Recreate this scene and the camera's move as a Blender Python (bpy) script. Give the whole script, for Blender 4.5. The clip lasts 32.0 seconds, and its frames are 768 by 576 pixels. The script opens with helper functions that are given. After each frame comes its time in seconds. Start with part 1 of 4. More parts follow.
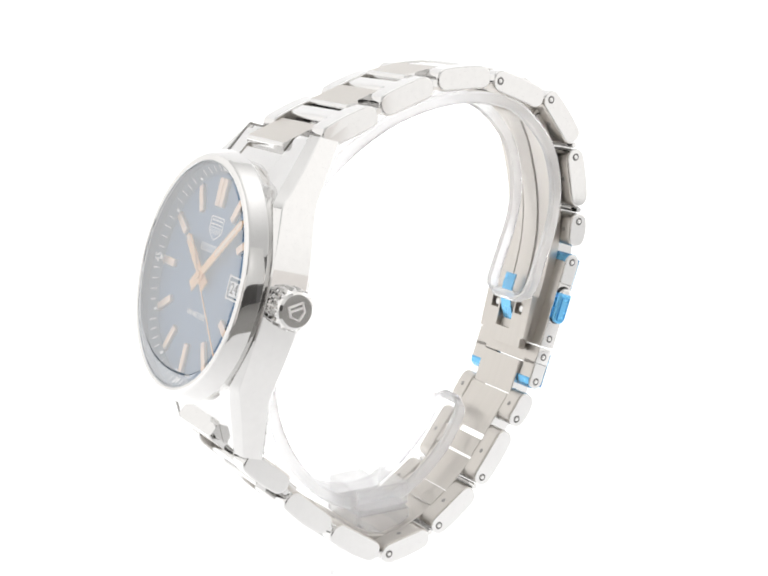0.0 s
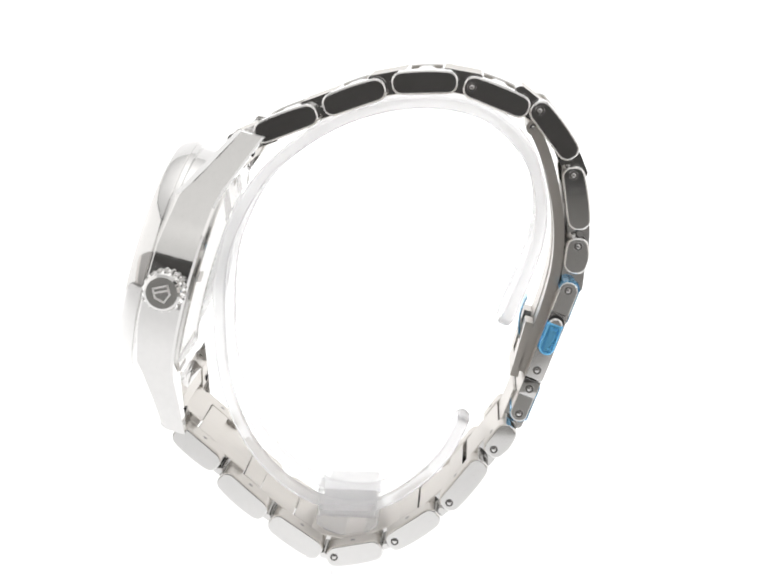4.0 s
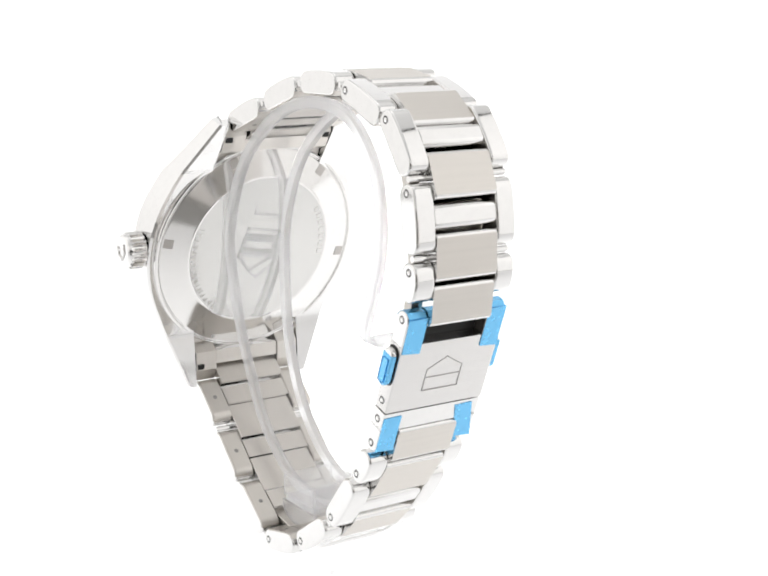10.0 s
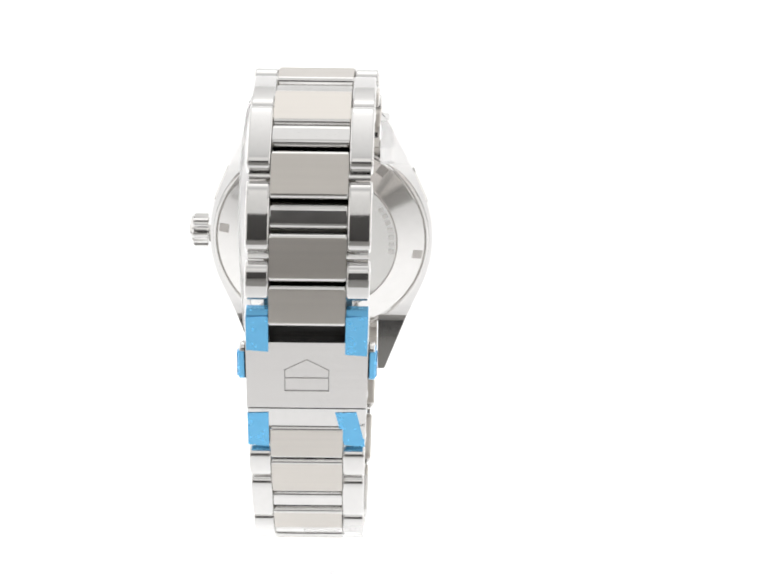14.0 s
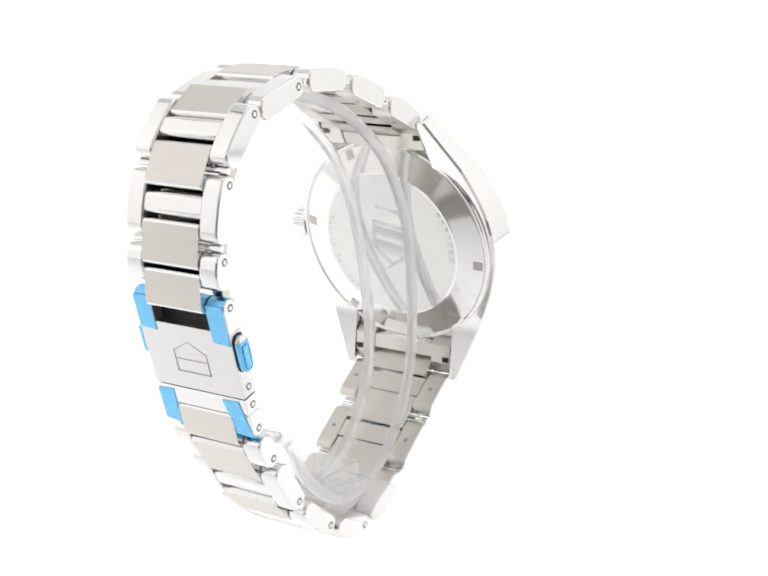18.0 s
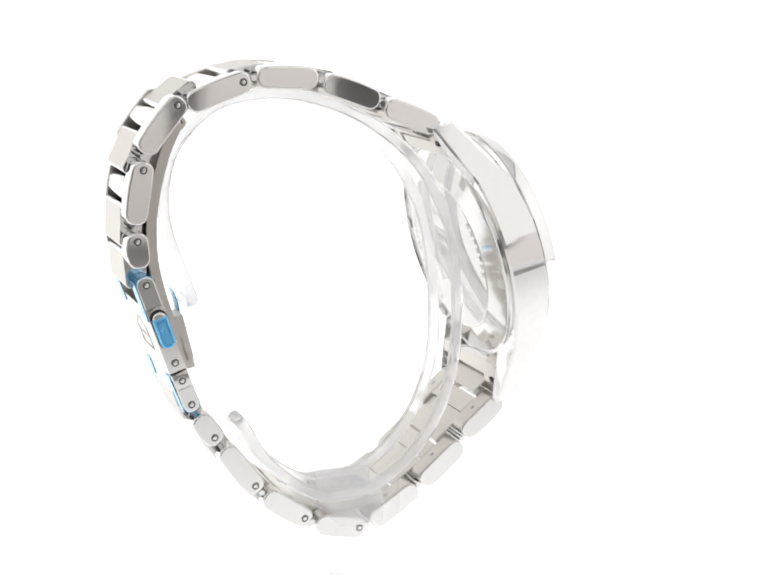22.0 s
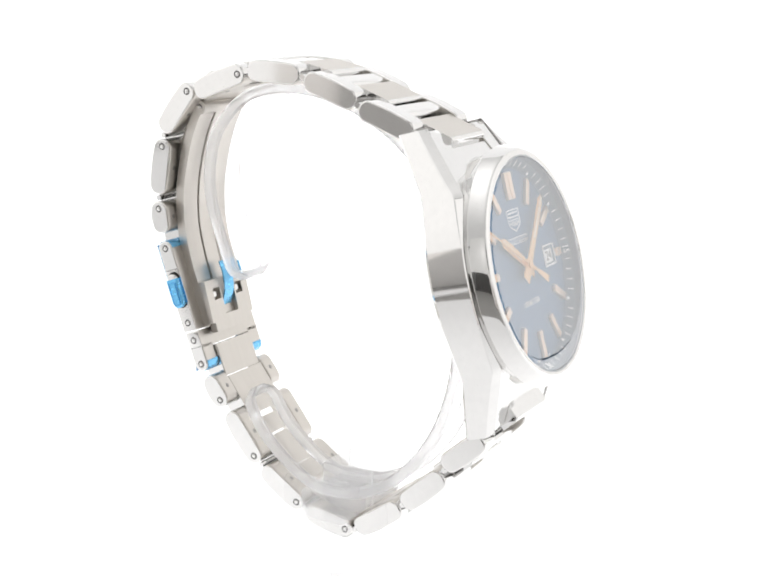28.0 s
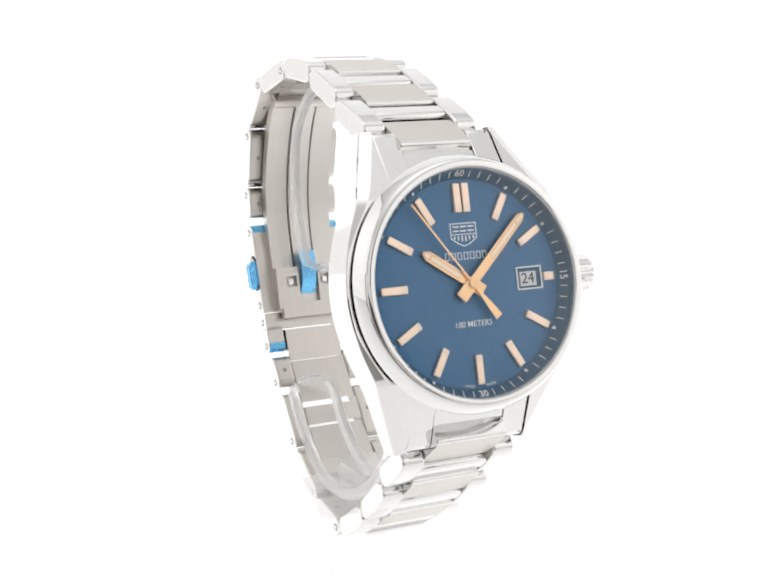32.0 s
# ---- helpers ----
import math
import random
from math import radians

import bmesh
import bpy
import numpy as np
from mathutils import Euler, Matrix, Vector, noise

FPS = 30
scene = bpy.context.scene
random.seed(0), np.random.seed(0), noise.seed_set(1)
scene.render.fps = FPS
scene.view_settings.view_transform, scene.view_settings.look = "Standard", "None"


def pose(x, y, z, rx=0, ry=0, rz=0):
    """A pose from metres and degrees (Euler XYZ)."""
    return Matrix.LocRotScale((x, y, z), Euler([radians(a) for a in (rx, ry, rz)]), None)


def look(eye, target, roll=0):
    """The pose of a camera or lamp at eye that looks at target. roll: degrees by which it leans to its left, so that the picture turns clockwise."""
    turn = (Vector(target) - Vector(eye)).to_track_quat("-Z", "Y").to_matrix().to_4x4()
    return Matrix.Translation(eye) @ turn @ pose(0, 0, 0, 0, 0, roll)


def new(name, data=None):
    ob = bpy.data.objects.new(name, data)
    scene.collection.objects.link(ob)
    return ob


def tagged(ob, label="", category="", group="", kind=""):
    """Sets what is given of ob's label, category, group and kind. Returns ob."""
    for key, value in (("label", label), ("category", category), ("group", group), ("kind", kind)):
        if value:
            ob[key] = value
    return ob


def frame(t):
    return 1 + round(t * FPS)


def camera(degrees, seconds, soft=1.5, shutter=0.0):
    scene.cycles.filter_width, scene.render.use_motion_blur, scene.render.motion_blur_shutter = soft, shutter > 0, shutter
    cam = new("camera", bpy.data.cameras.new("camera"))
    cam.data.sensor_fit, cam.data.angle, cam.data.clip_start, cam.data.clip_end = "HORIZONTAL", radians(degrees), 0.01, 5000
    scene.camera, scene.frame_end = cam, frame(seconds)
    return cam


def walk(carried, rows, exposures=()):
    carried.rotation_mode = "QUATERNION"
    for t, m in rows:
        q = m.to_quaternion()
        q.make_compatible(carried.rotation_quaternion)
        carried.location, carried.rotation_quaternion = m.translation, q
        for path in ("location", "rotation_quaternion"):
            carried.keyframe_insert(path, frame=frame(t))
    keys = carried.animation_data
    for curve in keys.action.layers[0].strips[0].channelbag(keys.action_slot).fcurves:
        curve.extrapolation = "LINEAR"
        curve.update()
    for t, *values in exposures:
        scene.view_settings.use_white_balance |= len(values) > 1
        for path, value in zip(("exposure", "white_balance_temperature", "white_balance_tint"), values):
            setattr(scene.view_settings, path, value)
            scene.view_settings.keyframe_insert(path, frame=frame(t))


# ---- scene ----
cam = camera(29.52, 32.0, soft=2.0)
LIFT = 64.0            # mm from the table up to the origin of the watch's own space
AXIS = 5.2             # mm from the turning axis to the watch's middle plane
EYE = Vector((0.0, -0.22, 0.0332 + LIFT / 1000))
YAW, PITCH, ROLL = radians(1.366), radians(-12.385), 0.755
AIM = Vector((math.sin(YAW) * math.cos(PITCH), math.cos(YAW) * math.cos(PITCH), math.sin(PITCH)))
walk(cam, [(0.0, look(EYE, EYE + AIM, ROLL)), (32.0, look(EYE, EYE + AIM, ROLL))], exposures=[(0.0, 0.09), (32.0, 0.09)])

# ---- world and light: a white light tent, open to a dim room in front ----
world = bpy.data.worlds.new("room")
world.use_nodes = True
world.node_tree.nodes["Background"].inputs[0].default_value = (0.11, 0.108, 0.106, 1)
world.node_tree.nodes["Background"].inputs[1].default_value = 1.0
scene.world = world


# ---- materials ----
def material(name, colour, rough=0.5, metal=0.0, **more):
    m = bpy.data.materials.new(name)
    m.use_nodes = True
    b = m.node_tree.nodes["Principled BSDF"]
    b.inputs["Base Color"].default_value = (*colour, 1)
    b.inputs["Roughness"].default_value = rough
    b.inputs["Metallic"].default_value = metal
    for key, value in more.items():
        b.inputs[key.replace("_", " ")].default_value = value
    return m


def grain(m, scale, stretch, bump=0.0, rough=(0.0, 0.0), tint=0.0, detail=3.0):
    """Streaks or mottling of a surface: noise stretched along one axis drives roughness, relief and a slight tint."""
    t = m.node_tree
    b = t.nodes["Principled BSDF"]
    co = t.nodes.new("ShaderNodeTexCoord")
    mp = t.nodes.new("ShaderNodeMapping")
    mp.inputs["Scale"].default_value = stretch
    n = t.nodes.new("ShaderNodeTexNoise")
    n.inputs["Scale"].default_value = scale
    n.inputs["Detail"].default_value = detail
    t.links.new(co.outputs["Object"], mp.inputs["Vector"])
    t.links.new(mp.outputs["Vector"], n.inputs["Vector"])
    if bump:
        k = t.nodes.new("ShaderNodeBump")
        k.inputs["Strength"].default_value = bump
        k.inputs["Distance"].default_value = 0.00004
        t.links.new(n.outputs["Fac"], k.inputs["Height"])
        t.links.new(k.outputs["Normal"], b.inputs["Normal"])
    if rough[1]:
        r = t.nodes.new("ShaderNodeMapRange")
        r.inputs["To Min"].default_value, r.inputs["To Max"].default_value = rough
        t.links.new(n.outputs["Fac"], r.inputs["Value"])
        t.links.new(r.outputs["Result"], b.inputs["Roughness"])
    if tint:
        base = b.inputs["Base Color"].default_value[:]
        mix = t.nodes.new("ShaderNodeMix")
        mix.data_type = "RGBA"
        mix.inputs["A"].default_value = tuple(c * (1 - tint) for c in base[:3]) + (1,)
        mix.inputs["B"].default_value = tuple(min(1, c * (1 + tint)) for c in base[:3]) + (1,)
        t.links.new(n.outputs["Fac"], mix.inputs["Factor"])
        t.links.new(mix.outputs["Result"], b.inputs["Base Color"])
    return m


STEEL = grain(material("polished_steel", (0.765, 0.76, 0.752), 0.05, 1.0), 900, (1, 1, 1), rough=(0.03, 0.09), tint=0.03)
BRUSHED = grain(material("brushed_steel", (0.655, 0.628, 0.592), 0.3, 1.0), 1500, (0.02, 1, 1), bump=0.25, rough=(0.34, 0.48), tint=0.06)
SATIN = grain(material("satin_steel", (0.615, 0.587, 0.55), 0.34, 1.0), 1200, (1, 0.03, 0.03), bump=0.2, rough=(0.28, 0.42), tint=0.06)
FINE = grain(material("fine_brushed_steel", (0.675, 0.665, 0.655), 0.22, 1.0), 1500, (0.02, 1, 1), bump=0.1, rough=(0.18, 0.28), tint=0.04)
# near-black put into slots and recesses in place of their shade
GAP_SHADE = material("gap_shade", (0.03, 0.03, 0.03), 0.5, 0.6)
POINTER_GOLD = grain(material("warm_rose_gold", (1.0, 0.64, 0.36), 0.22, 0.85), 9000, (1, 1, 1), rough=(0.26, 0.3), tint=0.02)
GOLD = grain(material("rose_gold", (1.0, 0.77, 0.61), 0.3, 0.9), 9000, (1, 1, 1), rough=(0.28, 0.32), tint=0.02)
TIP = material("marker_tip", (0.92, 0.74, 0.64), 0.3, 0.6)
SLOT = material("shaded_gold_slot", (0.62, 0.38, 0.24), 0.35, 0.8)
LUME = grain(material("cream_lume", (1.0, 0.80, 0.64), 0.4, 0.75), 2500, (1, 1, 1), tint=0.06)
FILM = grain(material("blue_film", (0.16, 0.53, 0.87), 0.18, 0.7, Coat_Weight=0.4), 700, (1, 1, 1), bump=0.5, rough=(0.15, 0.35), tint=0.1)
PRINT = material("white_print", (0.93, 0.94, 0.95), 0.5)
DATE = material("date_disc", (0.85, 0.86, 0.88), 0.5)
INK = material("black_ink", (0.03, 0.035, 0.05), 0.5)
PIN_GAP = material("pin_counterbore", (0.13, 0.125, 0.12), 0.45, 1.0)
EMBLEM = material("matt_emblem_steel", (0.86, 0.85, 0.84), 0.55, 0.75)
GASKET = material("pale_gasket", (0.62, 0.64, 0.66), 0.25)
ETCH = material("etched_line", (0.36, 0.35, 0.34), 0.5, 1.0)
NAVY = grain(material("navy_dial", (0.058, 0.178, 0.345), 0.38, 0.35), 300, (1, 1, 1), rough=(0.36, 0.42), tint=0.04)
FLANGE = grain(material("navy_flange", (0.03, 0.105, 0.19), 0.5, 0.0), 2600, (1, 1, 1), rough=(0.4, 0.5), tint=0.12)
# white sweep given a glow of its own, so nothing on it casts a shadow
PAPER = grain(material("glowing_sweep", (0.64, 0.64, 0.645), 0.6, Emission_Color=(1.0, 1.0, 1.0, 1.0), Specular_IOR_Level=0.08), 30, (1, 1, 1), rough=(0.7, 0.8), tint=0.01)


def sweep_glow(m, front, back, y0, y1):
    """Adds glow to the sweep, fading towards the front edge and up the back."""
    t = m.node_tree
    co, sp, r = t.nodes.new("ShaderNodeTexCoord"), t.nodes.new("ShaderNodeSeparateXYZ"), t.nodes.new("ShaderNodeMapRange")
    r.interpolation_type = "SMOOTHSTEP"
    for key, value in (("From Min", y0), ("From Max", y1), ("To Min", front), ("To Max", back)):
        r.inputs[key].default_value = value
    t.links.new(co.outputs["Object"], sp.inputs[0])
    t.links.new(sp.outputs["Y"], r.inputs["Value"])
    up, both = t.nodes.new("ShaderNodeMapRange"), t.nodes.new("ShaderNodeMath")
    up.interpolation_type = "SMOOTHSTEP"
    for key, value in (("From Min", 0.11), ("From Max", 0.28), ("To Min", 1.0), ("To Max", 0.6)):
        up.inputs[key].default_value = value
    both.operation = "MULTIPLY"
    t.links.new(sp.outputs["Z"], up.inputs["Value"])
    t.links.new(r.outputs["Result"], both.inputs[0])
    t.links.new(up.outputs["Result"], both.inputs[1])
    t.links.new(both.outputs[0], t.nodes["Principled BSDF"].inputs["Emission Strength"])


sweep_glow(PAPER, 0.22, 0.70, -0.10, 0.03)
TABLE = grain(material("grey_table", (0.30, 0.295, 0.285), 0.5), 40, (1, 1, 1), bump=0.1, rough=(0.45, 0.6), tint=0.15)


def pane(name, colour, low, rough=0.01, haze=0.0, high=0.9, power=4.0, most=1.0):
    """Clear stuff: see-through, its gloss rising towards grazing view, with a trace of milky haze."""
    m = bpy.data.materials.new(name)
    m.use_nodes = True
    t = m.node_tree
    t.nodes.clear()
    out = t.nodes.new("ShaderNodeOutputMaterial")
    mix = t.nodes.new("ShaderNodeMixShader")
    tr = t.nodes.new("ShaderNodeBsdfTransparent")
    tr.inputs[0].default_value = (*colour, 1)
    gl = t.nodes.new("ShaderNodeBsdfGlossy")
    gl.inputs["Roughness"].default_value = rough
    lw = t.nodes.new("ShaderNodeLayerWeight")
    lw.inputs["Blend"].default_value = 0.5
    up = t.nodes.new("ShaderNodeMath")
    up.operation = "POWER"
    up.inputs[1].default_value = power
    r = t.nodes.new("ShaderNodeMapRange")
    r.inputs["To Min"].default_value, r.inputs["To Max"].default_value = low, high
    t.links.new(lw.outputs["Facing"], up.inputs[0])
    t.links.new(up.outputs[0], r.inputs["Value"])
    cap = t.nodes.new("ShaderNodeMath")
    cap.operation = "MINIMUM"
    cap.inputs[1].default_value = most
    t.links.new(r.outputs["Result"], cap.inputs[0])
    t.links.new(cap.outputs[0], mix.inputs[0])
    if haze:
        soft = t.nodes.new("ShaderNodeMixShader")
        soft.inputs[0].default_value = haze
        df = t.nodes.new("ShaderNodeBsdfDiffuse")
        df.inputs[0].default_value = (0.97, 0.97, 0.975, 1)
        through_it = t.nodes.new("ShaderNodeBsdfTranslucent")
        through_it.inputs[0].default_value = (0.97, 0.97, 0.975, 1)
        milk = t.nodes.new("ShaderNodeMixShader")
        t.links.new(df.outputs[0], milk.inputs[1])
        t.links.new(through_it.outputs[0], milk.inputs[2])
        t.links.new(tr.outputs[0], soft.inputs[1])
        t.links.new(milk.outputs[0], soft.inputs[2])
        clear = soft
    else:
        clear = tr
    t.links.new(clear.outputs[0], mix.inputs[1])
    t.links.new(gl.outputs[0], mix.inputs[2])
    t.links.new(mix.outputs[0], out.inputs[0])
    return m


BLACK = grain(material("dark_front", (0.095, 0.092, 0.09), 0.9), 60, (1, 1, 0.1), tint=0.2)
GREY_CLOTH = grain(material("grey_cloth", (0.44, 0.43, 0.42), 0.9), 400, (1, 1, 1), tint=0.05)
CLOTH = grain(material("white_cloth", (0.83, 0.80, 0.775), 0.9), 400, (1, 1, 1), tint=0.03)
CRYSTAL = pane("sapphire_pane", (0.975, 0.98, 0.985), 0.014, power=2.2, high=2.0, most=0.48)
ACRYLIC = pane("clear_acrylic", (0.999, 0.999, 0.999), 0.02, 0.05, 0.025, 0.2)


def milky(m, share):
    """A share of the light is scattered on its way through, as in moulded acrylic."""
    t = m.node_tree
    b, out = t.nodes["Principled BSDF"], t.nodes["Material Output"]
    df = t.nodes.new("ShaderNodeBsdfTranslucent")
    df.inputs[0].default_value = (0.99, 0.99, 1.0, 1)
    mix = t.nodes.new("ShaderNodeMixShader")
    mix.inputs[0].default_value = share
    t.links.new(b.outputs[0], mix.inputs[1])
    t.links.new(df.outputs[0], mix.inputs[2])
    t.links.new(mix.outputs[0], out.inputs[0])
    return m


EDGE = milky(grain(material("moulded_acrylic", (0.998, 0.998, 1.0), 0.06, Transmission_Weight=0.95, IOR=1.14), 160, (1, 1, 1), bump=0.1, rough=(0.02, 0.1)), 0.31)
MILK = pane("clear_block_acrylic", (0.998, 0.998, 0.999), 0.03, 0.06, 0.22, 0.3, 3.0)


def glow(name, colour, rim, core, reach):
    """Painted glow, no lamp behind: brightest at the origin, fading towards the rim."""
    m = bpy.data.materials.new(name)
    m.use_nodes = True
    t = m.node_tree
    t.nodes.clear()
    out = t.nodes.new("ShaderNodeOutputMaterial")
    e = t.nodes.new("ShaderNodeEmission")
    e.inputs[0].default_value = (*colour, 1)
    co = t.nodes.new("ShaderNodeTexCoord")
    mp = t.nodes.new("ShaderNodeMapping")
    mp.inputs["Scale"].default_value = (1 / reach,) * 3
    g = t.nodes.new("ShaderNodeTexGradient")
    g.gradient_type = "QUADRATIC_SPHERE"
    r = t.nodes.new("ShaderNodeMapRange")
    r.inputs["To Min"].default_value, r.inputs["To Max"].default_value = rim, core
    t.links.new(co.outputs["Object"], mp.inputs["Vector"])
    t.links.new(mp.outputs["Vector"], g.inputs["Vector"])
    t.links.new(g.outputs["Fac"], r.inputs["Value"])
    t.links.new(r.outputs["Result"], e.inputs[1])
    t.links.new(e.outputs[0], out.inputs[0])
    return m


GLOW_SIDE = glow("side_glow", (1.0, 0.985, 0.97), 1.06, 1.32, 0.5)
GLOW_FRONT = glow("front_glow", (1.0, 0.985, 0.965), 0.7, 1.02, 0.3)
GLOW_TOP = glow("top_glow", (1.0, 0.99, 0.98), 0.62, 1.75, 0.62)

# ---- building helpers; lengths of the watch and its stand in millimetres ----
DIAL_AT = Vector((0.0, -27.43, -9.49))
LEAN = radians(15.2)
DIAL = Matrix.Translation(DIAL_AT) @ Matrix((
    (1, 0, 0, 0), (0, math.sin(LEAN), -math.cos(LEAN), 0), (0, math.cos(LEAN), math.sin(LEAN), 0), (0, 0, 0, 1)))
TO_ROOT = Matrix.Scale(0.001, 4) @ Matrix.Translation((AXIS, 0, 0))


hang = [0.0]   # how far the hanging bracelet leans sideways, per millimetre of height


def thing(name, label, category, at=(0, 0, 0), group=""):
    ob = new(name)
    ob.location = at
    return tagged(ob, label, category, group)


def link_mesh(name, bm, mats, sharp=32):
    me = bpy.data.meshes.new(name)
    bmesh.ops.recalc_face_normals(bm, faces=bm.faces)
    bm.normal_update()
    bm.faces.index_update()
    turned_layer = bm.faces.layers.int.get("turned")
    flat = []
    total = sum(f.calc_area() for f in bm.faces)
    for f in bm.faces:
        f.smooth = True
        if turned_layer and f[turned_layer]:
            continue
        # broad flats beside their narrow bevels stay flat
        area = f.calc_area()
        if len(f.verts) < 5 and area < 0.05 * total:
            continue
        for e in f.edges:
            if any(o is not f and o.calc_area() < 0.22 * area and 0.1 < o.normal.angle(f.normal, 0.0) < 1.0 for o in e.link_faces):
                flat.append(f)
                break
    flats = [f.index for f in flat]
    bm.to_mesh(me)
    bm.free()
    for m in mats if isinstance(mats, (list, tuple)) else [mats]:
        me.materials.append(m)
    me.set_sharp_from_angle(angle=radians(sharp))
    for k in flats:
        me.polygons[k].use_smooth = False
    return me


def part(name, bm, mats, parent, label="", space=None, sharp=22):
    """One mesh under a thing or a part, from millimetres of the watch's space (or of a space given)."""
    if space:
        bm.transform(space)
    if hang[0]:
        for v in bm.verts:
            v.co.x -= hang[0] * (v.co.z + 18.0) * max(0.0, min(1.0, (v.co.y + 24.0) / 20.0))
    bm.transform(TO_ROOT)
    ob = new(name, link_mesh(name, bm, mats, sharp))
    ob.parent = parent
    if label:
        ob["label"] = label
    return ob


def prism(profile, x0, x1, bevel=0.0, segments=2, axis="x", bm=None):
    """A 2D outline drawn out along x: outline points are (y, z)."""
    bm = bm or bmesh.new()
    a = [bm.verts.new((x0, p[0], p[1])) for p in profile]
    b = [bm.verts.new((x1, p[0], p[1])) for p in profile]
    n = len(profile)
    faces = [bm.faces.new(a), bm.faces.new(b[::-1])]
    for i in range(n):
        faces.append(bm.faces.new((a[i], b[i], b[(i + 1) % n], a[(i + 1) % n])))
    if bevel:
        rim = [e for e in bm.edges if e.is_valid and len({v.co.x for v in e.verts}) == 1 and e.verts[0] in set(a + b)]
        bmesh.ops.bevel(bm, geom=rim, offset=bevel, segments=segments, affect="EDGES", profile=0.6)
    return bm


def slab(profile, z0, z1, bevel=0.0, segments=1, bm=None):
    """A 2D outline (x, y) drawn out along z, with its top rim softened."""
    bm = bm or bmesh.new()
    a = [bm.verts.new((p[0], p[1], z0)) for p in profile]
    b = [bm.verts.new((p[0], p[1], z1)) for p in profile]
    n = len(profile)
    bm.faces.new(a[::-1])
    bm.faces.new(b)
    for i in range(n):
        bm.faces.new((a[i], a[(i + 1) % n], b[(i + 1) % n], b[i]))
    if bevel:
        tops = set(b)
        rim = [e for e in bm.edges if e.verts[0] in tops and e.verts[1] in tops]
        bmesh.ops.bevel(bm, geom=rim, offset=bevel, segments=segments, affect="EDGES", profile=0.6)
    return bm


def lathe(profile, seg=96, closed=False, bm=None):
    """A profile of (radius, height) turned about z."""
    bm = bm or bmesh.new()
    layer = bm.faces.layers.int.get("turned") or bm.faces.layers.int.new("turned")
    rings = []
    for r, h in profile:
        if r < 1e-6:
            rings.append([bm.verts.new((0, 0, h))] * seg)
        else:
            rings.append([bm.verts.new((r * math.cos(2 * math.pi * k / seg), r * math.sin(2 * math.pi * k / seg), h)) for k in range(seg)])
    pairs = list(zip(rings, rings[1:])) + ([(rings[-1], rings[0])] if closed else [])
    for a, b in pairs:
        for k in range(seg):
            j = (k + 1) % seg
            q = []
            for v in (a[k], a[j], b[j], b[k]):
                if v not in q:
                    q.append(v)
            if len(q) > 2:
                bm.faces.new(q)[layer] = 1
    return bm


def box(x0, x1, y0, y1, z0, z1, bevel=0.0, bm=None, segments=2):
    bm = bm or bmesh.new()
    made = bmesh.ops.create_cube(bm, size=1.0)["verts"]
    bmesh.ops.transform(bm, matrix=Matrix.Translation(((x0 + x1) / 2, (y0 + y1) / 2, (z0 + z1) / 2)) @ Matrix.Diagonal((x1 - x0, y1 - y0, z1 - z0, 1)), verts=made)
    if bevel:
        bmesh.ops.bevel(bm, geom=list({e for v in made for e in v.link_edges}), offset=bevel, segments=segments, affect="EDGES", profile=0.6)
    return bm


def stadium(a, b, h, round_a=1.0, round_b=1.0, steps=5, crown=0.0):
    """The outline of a bar from a to b, h thick, its ends rounded by so much of a half circle, its outer side bowed by crown."""
    a, b = Vector(a), Vector(b)
    d = (b - a).normalized()
    n = Vector((-d.y, d.x))
    out = []
    for centre, way, soft in ((b, 1, round_b), (a, -1, round_a)):
        r = h / 2 * soft
        for k in range(steps + 1):
            # quarter to quarter round one end
            ang = -math.pi / 2 + math.pi * k / steps
            off = n * way * (h / 2 - r) * (1 if ang > 0 else -1 if ang < 0 else 0)
            out.append(centre - d * way * r + off + d * way * r * math.cos(ang) + n * way * r * math.sin(ang))
        if way > 0 and crown:
            u, v = out[-1], a + d * (h / 2 * round_a) + n * (h / 2)
            for k in range(1, 10):
                f = k / 10
                out.append(u.lerp(v, f) + n * crown * (1 - (2 * f - 1) ** 2))
    return [(p.x, p.y) for p in out]


def tile(a, b, h, r, low, steps=6):
    """The outline of a bar from a to b, h thick: its outer corners rounded by r, its inner ends reaching out by low."""
    a, b = Vector(a), Vector(b)
    d = (b - a).normalized()
    n = Vector((-d.y, d.x))
    out = [b + d * low - n * (h / 2), b + d * low - n * (h / 2 - 0.5), b - n * (h / 2 - 1.2)]
    for k in range(steps + 1):
        g = math.pi / 2 * k / steps
        out.append(b - d * r + n * (h / 2 - r) + d * r * math.cos(g) + n * r * math.sin(g))
    for k in range(steps + 1):
        g = math.pi / 2 * k / steps
        out.append(a + d * r + n * (h / 2 - r) - d * r * math.sin(g) + n * r * math.cos(g))
    out += [a - n * (h / 2 - 1.2), a - d * low - n * (h / 2 - 0.5), a - d * low - n * (h / 2)]
    return [(p.x, p.y) for p in out]


